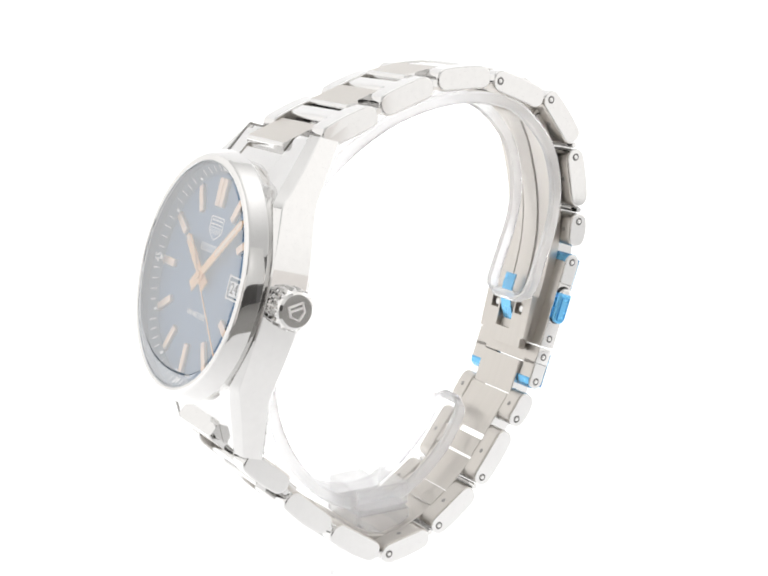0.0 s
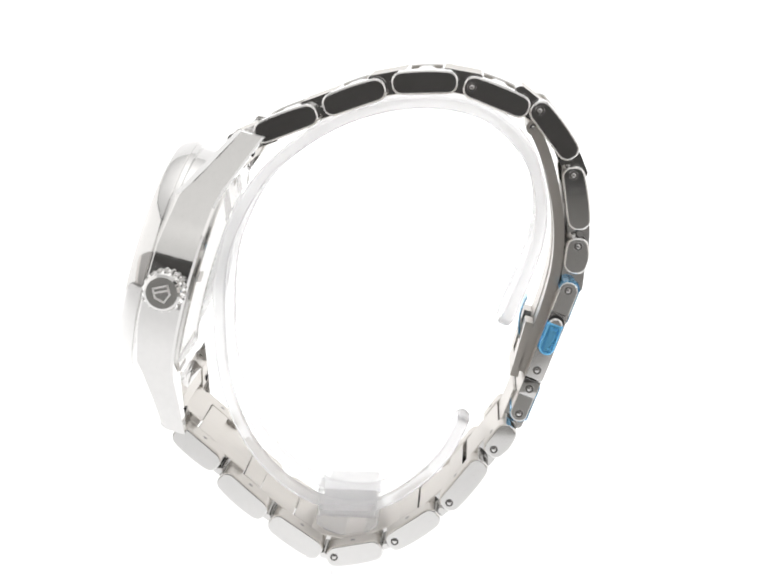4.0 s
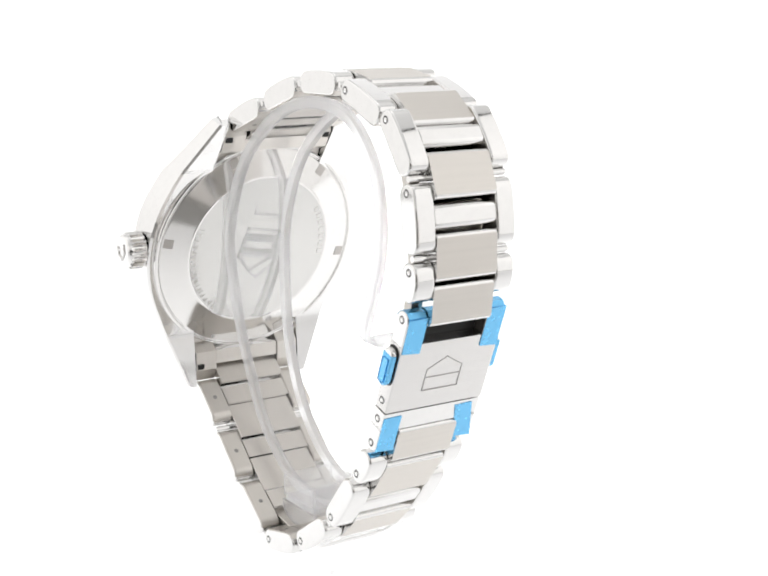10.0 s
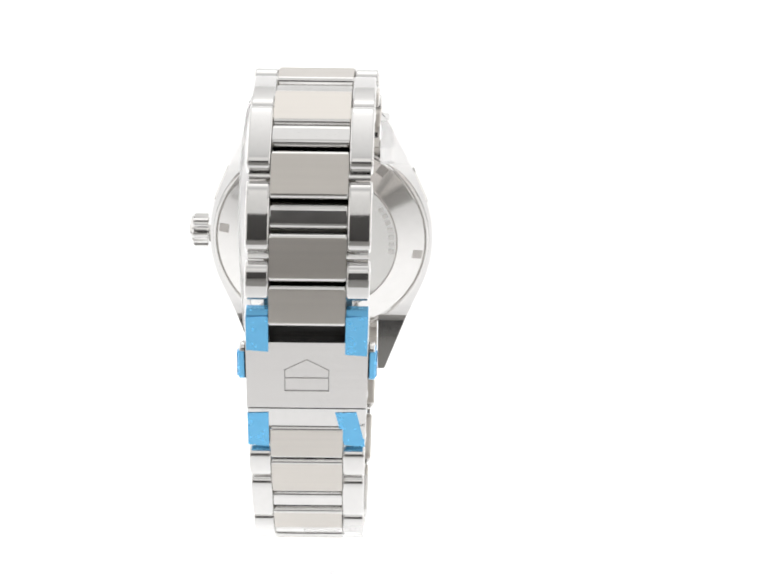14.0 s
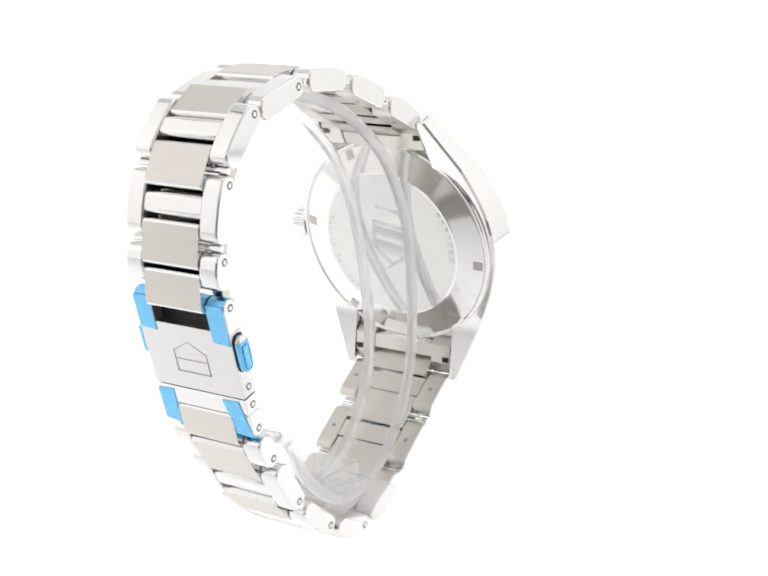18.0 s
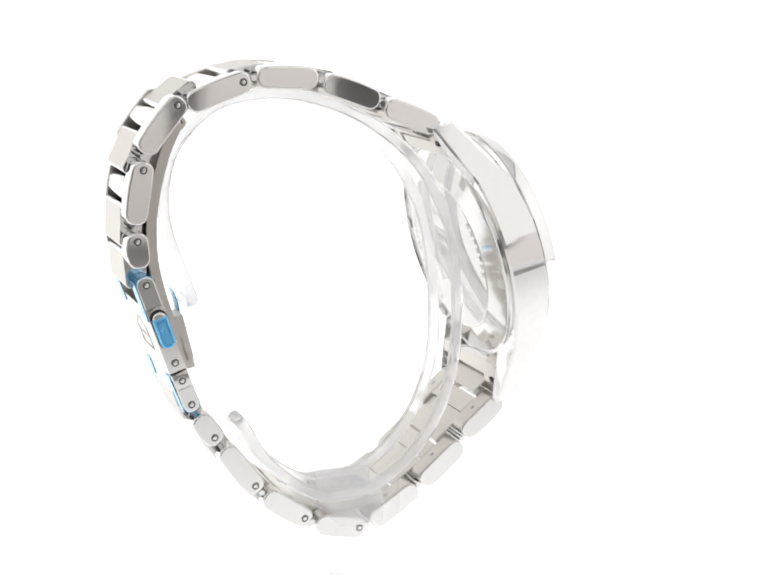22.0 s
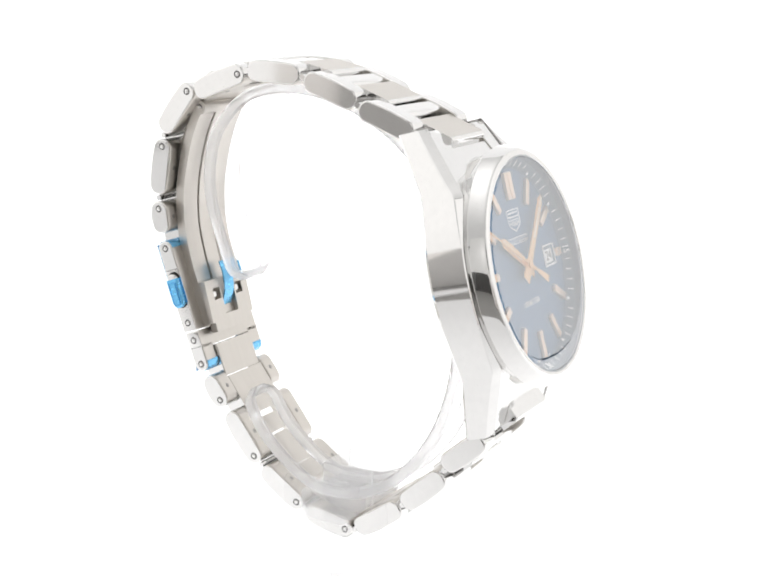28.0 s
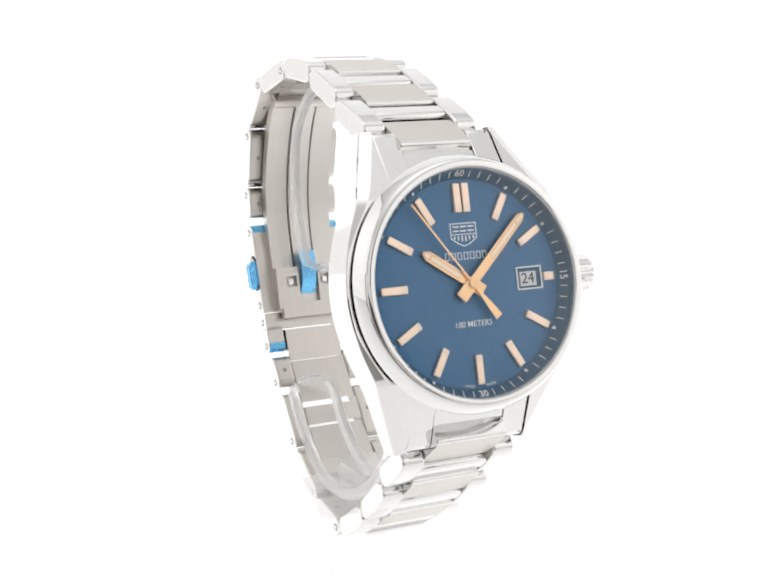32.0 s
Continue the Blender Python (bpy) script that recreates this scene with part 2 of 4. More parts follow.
def pill(a, b, h, x0, x1, r, round_a=1.0, round_b=1.0, steps=9, bm=None, crown=0.0):
    """A bar from a to b in the y-z plane, drawn out along x, with evenly rounded rims."""
    bm = bm or bmesh.new()
    a, b = Vector(a), Vector(b)
    d = (b - a).normalized()
    way = 1 if x1 > x0 else -1
    curve = [(r * (1 - math.cos(math.pi / 2 * k / 4)), r * (1 - math.sin(math.pi / 2 * k / 4))) for k in range(5)]
    # a narrow loop inside each rim keeps the broad sides true
    stops = [(x0 + way * x, inset) for x, inset in curve] + [(x0 + way * (r + 0.12), 0.0), (x1 - way * (r + 0.12), 0.0)] + [(x1 - way * x, inset) for x, inset in curve[::-1]]
    rings = [[bm.verts.new((x, p[0], p[1])) for p in stadium(a + d * i, b - d * i, h - 2 * i, round_a, round_b, steps, crown)] for x, i in stops]
    n = len(rings[0])
    for u, v in zip(rings, rings[1:]):
        for k in range(n):
            bm.faces.new((u[k], u[(k + 1) % n], v[(k + 1) % n], v[k]))
    bm.faces.new(rings[0])
    bm.faces.new(rings[-1][::-1])
    return bm


def bar(a, b, h0, h1, soft=0.0):
    """The outline of a bar from a to b: h0 to its outer, h1 to its inner side. Running down the bracelet the outer side lies left of a to b."""
    a, b = Vector(a), Vector(b)
    d = (b - a).normalized()
    n = Vector((-d.y, d.x))
    return [tuple(a + n * h0), tuple(b + n * h0), tuple(b - n * h1), tuple(a - n * h1)]


def along(points, count):
    """A smooth curve through the points, cut into even steps."""
    p = [Vector(q) for q in points]
    p = [2 * p[0] - p[1]] + p + [2 * p[-1] - p[-2]]
    fine = []
    for i in range(1, len(p) - 2):
        for k in range(12):
            t = k / 12
            fine.append(0.5 * (2 * p[i] + (p[i + 1] - p[i - 1]) * t + (2 * p[i - 1] - 5 * p[i] + 4 * p[i + 1] - p[i + 2]) * t * t + (3 * p[i] - p[i - 1] - 3 * p[i + 1] + p[i + 2]) * t ** 3))
    fine.append(p[-2])
    run = [0.0]
    for u, v in zip(fine, fine[1:]):
        run.append(run[-1] + (v - u).length)
    out, j = [], 0
    for k in range(count):
        s = run[-1] * k / (count - 1)
        while j < len(run) - 2 and run[j + 1] < s:
            j += 1
        f = (s - run[j]) / max(run[j + 1] - run[j], 1e-9)
        out.append(fine[j].lerp(fine[j + 1], f))
    return out


def sweep(path, section, bm=None, cap=True):
    """A closed section of (x, outward) carried along a path in the y-z plane."""
    bm = bm or bmesh.new()
    rings = []
    for i, p in enumerate(path):
        d = (path[min(i + 1, len(path) - 1)] - path[max(i - 1, 0)]).normalized()
        n = Vector((-d.y, d.x))
        rings.append([bm.verts.new((x, p.x + n.x * o, p.y + n.y * o)) for x, o in section])
    m = len(section)
    layer = bm.faces.layers.int.get("turned") or bm.faces.layers.int.new("turned")
    for a, b in zip(rings, rings[1:]):
        for k in range(m):
            bm.faces.new((a[k], a[(k + 1) % m], b[(k + 1) % m], b[k]))[layer] = 1
    if cap:
        bm.faces.new(rings[0])
        bm.faces.new(rings[-1][::-1])
    return bm


def letters(text, size, place, bm=None, thick=0.02, bold=0.0):
    """Writing in the built-in font as flat mesh, centred on the origin of place, reading along its x."""
    cu = bpy.data.curves.new("writing", "FONT")
    cu.body, cu.size, cu.align_x, cu.align_y, cu.extrude, cu.resolution_u, cu.offset = text, size, "CENTER", "CENTER", thick, 3, bold
    tmp = new("writing", cu)
    me = bpy.data.meshes.new_from_object(tmp.evaluated_get(bpy.context.evaluated_depsgraph_get()))
    bpy.data.objects.remove(tmp)
    bpy.data.curves.remove(cu)
    bm = bm or bmesh.new()
    old = set(bm.verts)
    bm.from_mesh(me)
    bmesh.ops.transform(bm, matrix=place, verts=[v for v in bm.verts if v not in old])
    bpy.data.meshes.remove(me)
    return bm


# ---- the tent ----
def tent():
    bm = bmesh.new()
    line = [(-0.12, 0.0), (0.30, 0.0)]
    for k in range(1, 13):
        a = math.pi / 2 * k / 12
        line.append((0.30 + 0.18 * math.sin(a), 0.18 - 0.18 * math.cos(a)))
    line.append((0.48, 0.62))
    under = [(y + 0.004 * max(0.0, min(1.0, z / 0.1)), z - 0.004 * (1 - min(1.0, z / 0.3))) for y, z in line]
    outline = line + under[::-1]
    a = [bm.verts.new((-0.46, y, z)) for y, z in outline]
    b = [bm.verts.new((0.46, y, z)) for y, z in outline]
    n = len(outline)
    for k in range(n):
        bm.faces.new((a[k], a[(k + 1) % n], b[(k + 1) % n], b[k]))
    for x0, x1, y0 in ((-0.46, -0.17, -0.19), (0.22, 0.46, -0.25)):
        box(x0, x1, y0, -0.12, -0.004, 0.0, bm=bm)
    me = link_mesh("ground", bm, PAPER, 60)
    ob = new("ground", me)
    tagged(ob, "seamless white sweep under and behind the watch, its glow added", "ground", kind="structure")
    t = new("table", link_mesh("table", box(-0.62, 0.62, -0.62, 0.50, -0.04, -0.0045, 0.001), TABLE))
    tagged(t, "grey table under the light tent and before its opening", "table", kind="structure")
    # unseen glowing sides; low front corners cut so the links mirror dark there
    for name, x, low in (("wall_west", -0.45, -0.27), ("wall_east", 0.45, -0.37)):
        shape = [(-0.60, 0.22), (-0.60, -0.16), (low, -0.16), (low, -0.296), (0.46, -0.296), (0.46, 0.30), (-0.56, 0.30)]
        w = new(name, link_mesh(name, prism(shape, -0.004, 0.004), GLOW_SIDE))
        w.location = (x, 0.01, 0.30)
        tagged(w, "unseen glowing tent side that lights the watch", "wall", kind="structure")
    # added glowing top, out of view, lights the watch from above
    c = new("ceiling", link_mesh("ceiling", slab([(-0.44, -0.86), (0.44, -0.86), (0.44, 0.42), (-0.44, 0.42)], -0.004, 0.004), GLOW_TOP))
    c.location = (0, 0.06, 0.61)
    tagged(c, "unseen glowing tent top that lights the watch", "ceiling", kind="structure")
    # unseen cards, added for the bright and grey tones the links mirror
    for x0, x1, z1, cloth in ((-0.445, -0.387, 0.17, CLOTH), (-0.385, -0.236, 0.17, GREY_CLOTH), (-0.230, -0.112, 0.15, CLOTH), (0.088, 0.135, 0.13, CLOTH), (0.150, 0.207, 0.115, CLOTH), (0.250, 0.400, 0.115, CLOTH)):
        f = new("reflector_card", link_mesh("reflector_card", box((x0 - x1) / 2, (x1 - x0) / 2, -0.003, 0.003, 0.0, z1, 0.0008), cloth))
        f.location = ((x0 + x1) / 2, -0.238, 0.0)
        shade = "grey" if cloth is GREY_CLOTH else "white"
        tagged(f, shade + " card out of view, added to be mirrored in the steel", "card", "cards at the tent front")
    # added dark panel, mirrored in the links in place of the camera
    d = new("dark_panel_front", link_mesh("dark_panel_front", box(-0.17, 0.17, -0.64, -0.63, 0.0, 0.175), BLACK))
    # added glowing panel, so the case flank mirrors grey above the dark
    v = new("glow_panel_front", link_mesh("glow_panel_front", box(-0.30, 0.30, -0.004, 0.004, -0.215, 0.215), GLOW_FRONT))
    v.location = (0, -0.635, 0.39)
    tagged(v, "unseen glowing panel over the front, mirrored in the case", "wall", kind="structure")
    tagged(d, "unseen dark panel before the watch, mirrored in its links", "wall", kind="structure")


tent()

# ---- the watch ----
watch = thing("wristwatch", "steel wristwatch with blue dial and link bracelet on a clear stand", "watch", (0, 0, LIFT / 1000))


# half width of the case and its front and back edges along 12 to 6 o'clock
def flank(u):
    u = abs(u)
    w = 18.9 - 0.0225 * u * u if u < 10 else 16.65 - 0.43 * (u - 10)
    front = float(np.interp(u, [0, 8, 12.5, 22.8], [-1.1, -1.12, -1.25, -6.9]))
    back = float(np.interp(u, [0, 6, 8, 10, 12, 14, 16, 18, 22.8], [-7.0, -7.05, -7.1, -7.18, -7.32, -7.65, -8.4, -9.15, -10.9]))
    return w, front, back


def case():
    bm = lathe([(0, -7.4), (16.6, -7.4), (17.3, -6.9), (17.3, -1.4), (16.2, -1.3), (0, -1.3)], 96)
    for side in (1, -1):
        rings = []
        us = [-22.8 + 45.6 * k / 76 for k in range(77)]
        for u in us:
            w, f, b = flank(u)
            grow = max(0.0, min(1.0, (abs(u) - 5.5) / 9.0))
            cut = min(1.7, (f - b) * 0.35) * (0.15 + 0.85 * grow)
            pts = [(9.7, b), (w - 0.35, b), (w, b + 0.35), (w, f - cut * 0.62), (w - 0.12 * grow - 0.02, f - cut * 0.5), (w - 0.2 - 1.55 * grow, f), (9.7, f)]
            rings.append([bm.verts.new((side * x, u, n)) for x, n in pts])
        m = len(rings[0])
        layer = bm.faces.layers.int.get("turned")
        for a, b in zip(rings, rings[1:]):
            for k in range(m):
                bm.faces.new((a[k], a[(k + 1) % m], b[(k + 1) % m], b[k]))[layer] = 1
        bm.faces.new(rings[0])
        bm.faces.new(rings[-1][::-1])
    return part("case", bm, STEEL, watch, "polished steel case with faceted lugs", DIAL, 20)


def bezel():
    bm = lathe([(16.12, 1.3), (16.12, 1.70), (16.2, 1.83), (16.4, 1.88), (16.75, 1.86), (17.02, 1.78), (17.24, 1.62), (17.42, 1.36), (17.68, 0.82), (17.92, 0.24), (18.12, -0.3), (18.22, -0.62), (18.16, -0.74), (17.85, -0.78), (17.8, -1.2), (17.8, -1.42), (16.12, -1.45)], 128, True)
    ob = part("bezel", bm, STEEL, watch, "polished steel bezel", DIAL, 28)
    part("gasket", lathe([(15.98, 1.46), (16.0, 1.72), (16.13, 1.76), (16.13, 1.46)], 128, True), GASKET, ob, "thin pale gasket round the crystal", DIAL)
    return ob


def case_back():
    bm = lathe([(18.0, -6.9), (18.1, -7.2), (18.0, -7.55), (17.8, -7.68), (17.6, -7.66), (17.5, -7.45), (17.35, -7.42), (17.25, -7.6), (17.05, -7.72), (13.0, -8.5), (12.8, -8.62), (12.55, -8.58)], 96)
    ob = part("case_back", bm, BACK, watch, "polished screw-down steel case back", DIAL, 22)
    part("window", lathe([(12.55, -8.58), (8, -8.72), (4, -8.8), (0, -8.83)], 96), GLASSY, ob, "domed sapphire window of the case back", DIAL)
    for k in range(6):
        a = radians(60 * k - 22)
        # flat patch on the cone, coloured with the shade of a cut notch
        bm = box(-0.75, 0.75, -0.8, 0.8, -0.05, 0.05)
        bm.transform(Matrix.Rotation(a, 4, "Z") @ Matrix.Translation((0, 16.3, -7.86)) @ Matrix.Rotation(math.atan2(0.82, 4.1), 4, "X"))
        part("key_notch", bm, NOTCH, ob, "", DIAL)
    # writing round the window, read from behind
    bm = bmesh.new()
    text = "SAPPHIRE CRYSTAL"
    for i, ch in enumerate(text):
        if ch == " ":
            continue
        a = radians(-52 + 5.0 * i)
        place = Matrix.Translation((11.75 * math.cos(a), 11.75 * math.sin(a), -8.63)) @ Matrix((
            (-math.sin(a), math.cos(a), 0, 0), (math.cos(a), math.sin(a), 0, 0), (0, 0, -1, 0), (0, 0, 0, 1)))
        letters(ch, 1.25, place, bm)
    part("engraving", bm, ENGRAVED, ob, "words engraved round the window", DIAL)
    for k in range(7):
        a = radians(148 + 6.5 * k)
        bm = box(11.3, 12.2, -0.4, 0.4, -8.68, -8.61)
        bm.transform(Matrix.Rotation(a, 4, "Z"))
        part("engraved_bar", bm, ENGRAVED, ob, "", DIAL)
    return ob


BACK = grain(material("case_back_steel", (0.72, 0.712, 0.70), 0.1, 1.0), 900, (1, 1, 1), rough=(0.08, 0.14), tint=0.03)
GLASSY = grain(material("case_back_window", (0.62, 0.615, 0.60), 0.08, 0.9, Coat_Weight=0.3), 500, (1, 1, 1), rough=(0.05, 0.12), tint=0.03)
NOTCH = material("notch_shade", (0.46, 0.44, 0.42), 0.4, 1.0)
ENGRAVED = material("engraved_words", (0.64, 0.63, 0.615), 0.35, 1.0)


def crown():
    bm = bmesh.new()
    seg = 72
    rings = []
    for x, r, tooth in ((18.2, 1.7, 0), (19.0, 1.7, 0), (19.0, 2.75, 0), (19.15, 2.95, 1), (21.35, 2.95, 1), (21.6, 2.7, 0), (21.95, 2.55, 0), (22.15, 2.2, 0)):
        ring = []
        for k in range(seg):
            a = 2 * math.pi * k / seg
            rr = r - (0.34 if tooth and k % 4 in (0, 1) else 0)
            ring.append(bm.verts.new((x, rr * math.cos(a), rr * math.sin(a) - 4.1)))
        rings.append(ring)
    for a, b in zip(rings, rings[1:]):
        for k in range(seg):
            bm.faces.new((a[k], a[(k + 1) % seg], b[(k + 1) % seg], b[k]))
    bm.faces.new(rings[-1])
    ob = part("crown", bm, STEEL, watch, "fluted steel crown", DIAL, 25)
    shield = [(-1.05, -0.85), (1.05, -0.85), (1.05, 0.45), (0, 1.35), (-1.05, 0.45)]
    bm = bmesh.new()
    for (x0, y0), (x1, y1) in zip(shield, shield[1:] + shield[:1]):
        stroke(bm, (x0, y0), (x1, y1), 0.24, 22.13, 22.32)
    stroke(bm, (-1.0, -0.2), (1.0, -0.2), 0.24, 22.13, 22.32)
    turn = Matrix(((0, 0, 1, 0), (1, 0, 0, 0), (0, 1, 0, -4.1), (0, 0, 0, 1)))
    bm.transform(turn @ Matrix.Rotation(radians(118), 4, "Z"))
    part("emblem", bm, EMBLEM, ob, "raised plain shield", DIAL)
    return ob


def stroke(bm, a, b, width, z0, z1):
    a, b = Vector(a), Vector(b)
    d = (b - a).normalized()
    n = Vector((-d.y, d.x)) * width / 2
    e = d * width / 2
    slab([tuple(p) for p in (a - e - n, b + e - n, b + e + n, a - e + n)], z0, z1, bm=bm)


TOP = -0.85   # the dial's face


def dial_face():
    ob = part("dial", lathe([(0, TOP), (14.75, TOP), (14.75, TOP - 0.3), (0, TOP - 0.3)], 96), NAVY, watch, "deep blue sunray dial", DIAL)
    fl = part("flange", lathe([(14.7, TOP - 0.05), (14.75, TOP + 0.12), (16.08, 0.36), (16.1, 1.45), (16.4, 1.45), (16.4, -1.2), (14.7, -1.2)], 128, True), FLANGE, watch, "dark blue minute flange", DIAL)

    def ring_at(r):
        return TOP + 0.12 + (r - 14.75) / (16.1 - 14.75) * (0.36 - TOP - 0.12)
    slope = math.atan2(0.36 - TOP - 0.12, 16.1 - 14.75)
    for m in range(60):
        if m % 15 == 0 and m != 45:
            continue
        a = Matrix.Rotation(radians(-6 * m), 4, "Z") @ Matrix.Translation((0, 15.42, ring_at(15.42) + 0.012)) @ Matrix.Rotation(slope, 4, "X")
        if m % 5 == 0:
            bm = box(-0.22, 0.22, -0.75, -0.25, -0.03, 0.03)
            name = "minute_dot"
        else:
            bm = box(-0.065, 0.065, -0.55, 0.5, -0.03, 0.03)
            name = "minute_mark"
        bm.transform(a)
        part(name, bm, PRINT, fl, "", DIAL)
    for m, text in ((0, "60"), (15, "15"), (30, "30"), (45, "45")):
        a = Matrix.Rotation(radians(-6 * m), 4, "Z") @ Matrix.Translation((0, 15.42, ring_at(15.42) + 0.02)) @ Matrix.Rotation(slope, 4, "X")
        if m == 30:
            a = a @ Matrix.Rotation(math.pi, 4, "Z")
        part("numeral", letters(text, 1.5, a, None, 0.02, 0.02), PRINT, fl, "", DIAL)
    # hour markers
    for h in range(12):
        a = Matrix.Rotation(radians(-30 * h), 4, "Z")
        if h == 0:
            for x in (-0.7, 0.7):
                marker(a @ Matrix.Translation((x, 0, 0)), 10.0, 14.15, 1.22, ob)
        elif h == 3:
            marker(a, 12.2, 14.0, 1.25, ob)
        else:
            marker(a, 9.95, 14.15, 1.18, ob)
    # date window
    bm = bmesh.new()
    for x0, y0, x1, y1 in ((7.95, 1.55, 12.0, 1.55), (7.95, -1.55, 12.0, -1.55), (7.95, -1.55, 7.95, 1.55), (12.0, -1.55, 12.0, 1.55)):
        stroke(bm, (x0, y0), (x1, y1), 0.24, TOP - 0.02, TOP + 0.16)
    # flat dark plate paints the recess's shade, widest at top and right
    part("date_shade", box(8.1, 11.85, -1.42, 1.42, TOP - 0.04, TOP + 0.012), FLANGE, ob, "dark plate for the shade in the date recess", DIAL)
    part("date_window", bm, PRINT, ob, "pale border of the date window", DIAL)
    part("date_disc", box(8.45, 11.15, -1.15, 0.92, TOP - 0.02, TOP + 0.03), DATE, ob, "pale date disc", DIAL)
    part("date_numeral", letters("24", 2.2, Matrix.Translation((9.75, -0.1, TOP + 0.05))), INK, ob, "", DIAL)
    # plain shield and plain bars for the maker's marks
    bm = bmesh.new()
    shield = [(-2.05, 8.5), (2.05, 8.5), (2.05, 6.45), (1.0, 5.7), (0, 5.3), (-1.0, 5.7), (-2.05, 6.45)]
    for p, q in zip(shield, shield[1:] + shield[:1]):
        stroke(bm, p, q, 0.17, TOP - 0.01, TOP + 0.04)
    stroke(bm, (-1.95, 6.98), (1.95, 6.98), 0.14, TOP - 0.01, TOP + 0.04)
    for x in (-1.2, 0.0, 1.2):
        for y in (7.45, 8.05):
            stroke(bm, (x - 0.36, y), (x + 0.36, y), 0.24, TOP - 0.01, TOP + 0.04)
    for x, y in ((-1.5, 6.45), (-0.9, 6.25), (-0.3, 6.1), (0.3, 6.1), (0.9, 6.25), (1.5, 6.45)):
        stroke(bm, (x, 6.65), (x, y), 0.24, TOP - 0.01, TOP + 0.04)
    part("shield_mark", bm, PRINT, ob, "white plain shield outline", DIAL)
    for k in range(7):
        x = -3.0 + 1.0 * k
        bm = bmesh.new()
        for p, q in (((x - 0.3, 3.48), (x - 0.3, 4.42)), ((x - 0.3, 4.42), (x + 0.3, 4.42)), ((x + 0.3, 4.42), (x + 0.3, 3.48)), ((x + 0.3, 3.48), (x - 0.3, 3.48))):
            stroke(bm, p, q, 0.12, TOP - 0.01, TOP + 0.03)
        part("printed_bar", bm, PRINT, ob, "", DIAL)
    part("depth_writing", letters("100 METERS", 1.18, Matrix.Translation((0, -5.65, TOP + 0.04)), None, 0.012, 0.006), PRINT, ob, "white printed words", DIAL)
    for word, ang in (("SWISS", 187.0), ("MADE", 173.0)):
        a = Matrix.Rotation(radians(-ang), 4, "Z") @ Matrix.Translation((0, 14.35, TOP + 0.045)) @ Matrix.Rotation(math.pi, 4, "Z")
        part("origin_writing", letters(word, 0.62, a), PRINT, ob, "", DIAL)
    return ob


def marker(a, r0, r1, w, parent):
    bm = box(-w / 2, w / 2, r0, r1, TOP - 0.05, TOP + 0.55, 0.22)
    bm.transform(a)
    ob = part("hour_marker", bm, GOLD, parent, "faceted rose gold hour marker", DIAL)
    tip = box(-w / 2 + 0.2, w / 2 - 0.2, r0 + 0.2, r0 + 0.85, TOP + 0.5, TOP + 0.57)
    tip.transform(a)
    part("marker_tip", tip, TIP, ob, "", DIAL)
    return ob


def pointer(name, length, tail, w0, w1, z, h, lume, parent_space, label):
    """A pointed baton along +y, in the dial's space."""
    prof = [(-w0 * 0.6, -tail), (w0 * 0.6, -tail), (w0 * 0.58, -0.8), (w0 * 0.42, 0.9), (w1 / 2, length * 0.5), (w1 / 2, length - w1 * 0.6), (0.22, length), (-0.22, length), (-w1 / 2, length - w1 * 0.6), (-w1 / 2, length * 0.5), (-w0 * 0.42, 0.9), (-w0 * 0.58, -0.8)]
    bm = slab(prof, z, z + h, 0.1)
    lathe([(0, z - 0.1), (0.9, z - 0.1), (0.9, z + h + 0.02), (0.82, z + h + 0.05), (0, z + h + 0.05)], 32, bm=bm)
    bm.transform(parent_space)
    ob = part(name, bm, POINTER_GOLD, watch, label, DIAL)
    if lume:
        for y0, y1 in (lume, (lume[1] + 0.25, length - 0.35)):
            edge = slab([(-w1 * 0.27, y0 - 0.07), (w1 * 0.27, y0 - 0.07), (w1 * 0.27, y1 + 0.07), (-w1 * 0.27, y1 + 0.07)], z + h - 0.02, z + h + 0.012)
            edge.transform(parent_space)
            part("slot_edge", edge, SLOT, ob, "", DIAL)
            bm = slab([(-w1 * 0.21, y0), (w1 * 0.21, y0), (w1 * 0.21, y1), (-w1 * 0.21, y1)], z + h - 0.02, z + h + 0.03)
            bm.transform(parent_space)
            part("lume_stripe", bm, LUME, ob, "", DIAL)
    return ob


def dial_pointers():
    pointer("hour_pointer", 8.7, 2.3, 1.6, 1.5, -0.32, 0.22, (2.2, 7.2), Matrix.Rotation(radians(-304), 4, "Z"), "rose gold hour pointer")
    pointer("minute_pointer", 13.3, 2.8, 1.6, 1.35, -0.05, 0.2, (5.0, 11.2), Matrix.Rotation(radians(-46), 4, "Z"), "rose gold minute pointer")
    # the seconds pointer turns about the dial's middle, so its own origin lies there
    prof = [(-0.58, -6.2), (0.58, -6.2), (0.5, -4.4), (0.22, -1.6), (0.13, 0.0), (0.13, 14.2), (-0.13, 14.2), (-0.13, 0.0), (-0.22, -1.6), (-0.5, -4.4)]
    bm = slab(prof, 0.22, 0.34)
    lathe([(0, 0.1), (0.62, 0.1), (0.62, 0.46), (0.56, 0.5), (0.18, 0.5), (0.16, 0.42), (0, 0.42)], 32, bm=bm)
    bm.transform(Matrix.Scale(0.001, 4))
    ob = new("seconds_pointer", link_mesh("seconds_pointer", bm, POINTER_GOLD))
    ob.parent = watch
    ob["label"] = "thin rose gold seconds pointer"
    return ob


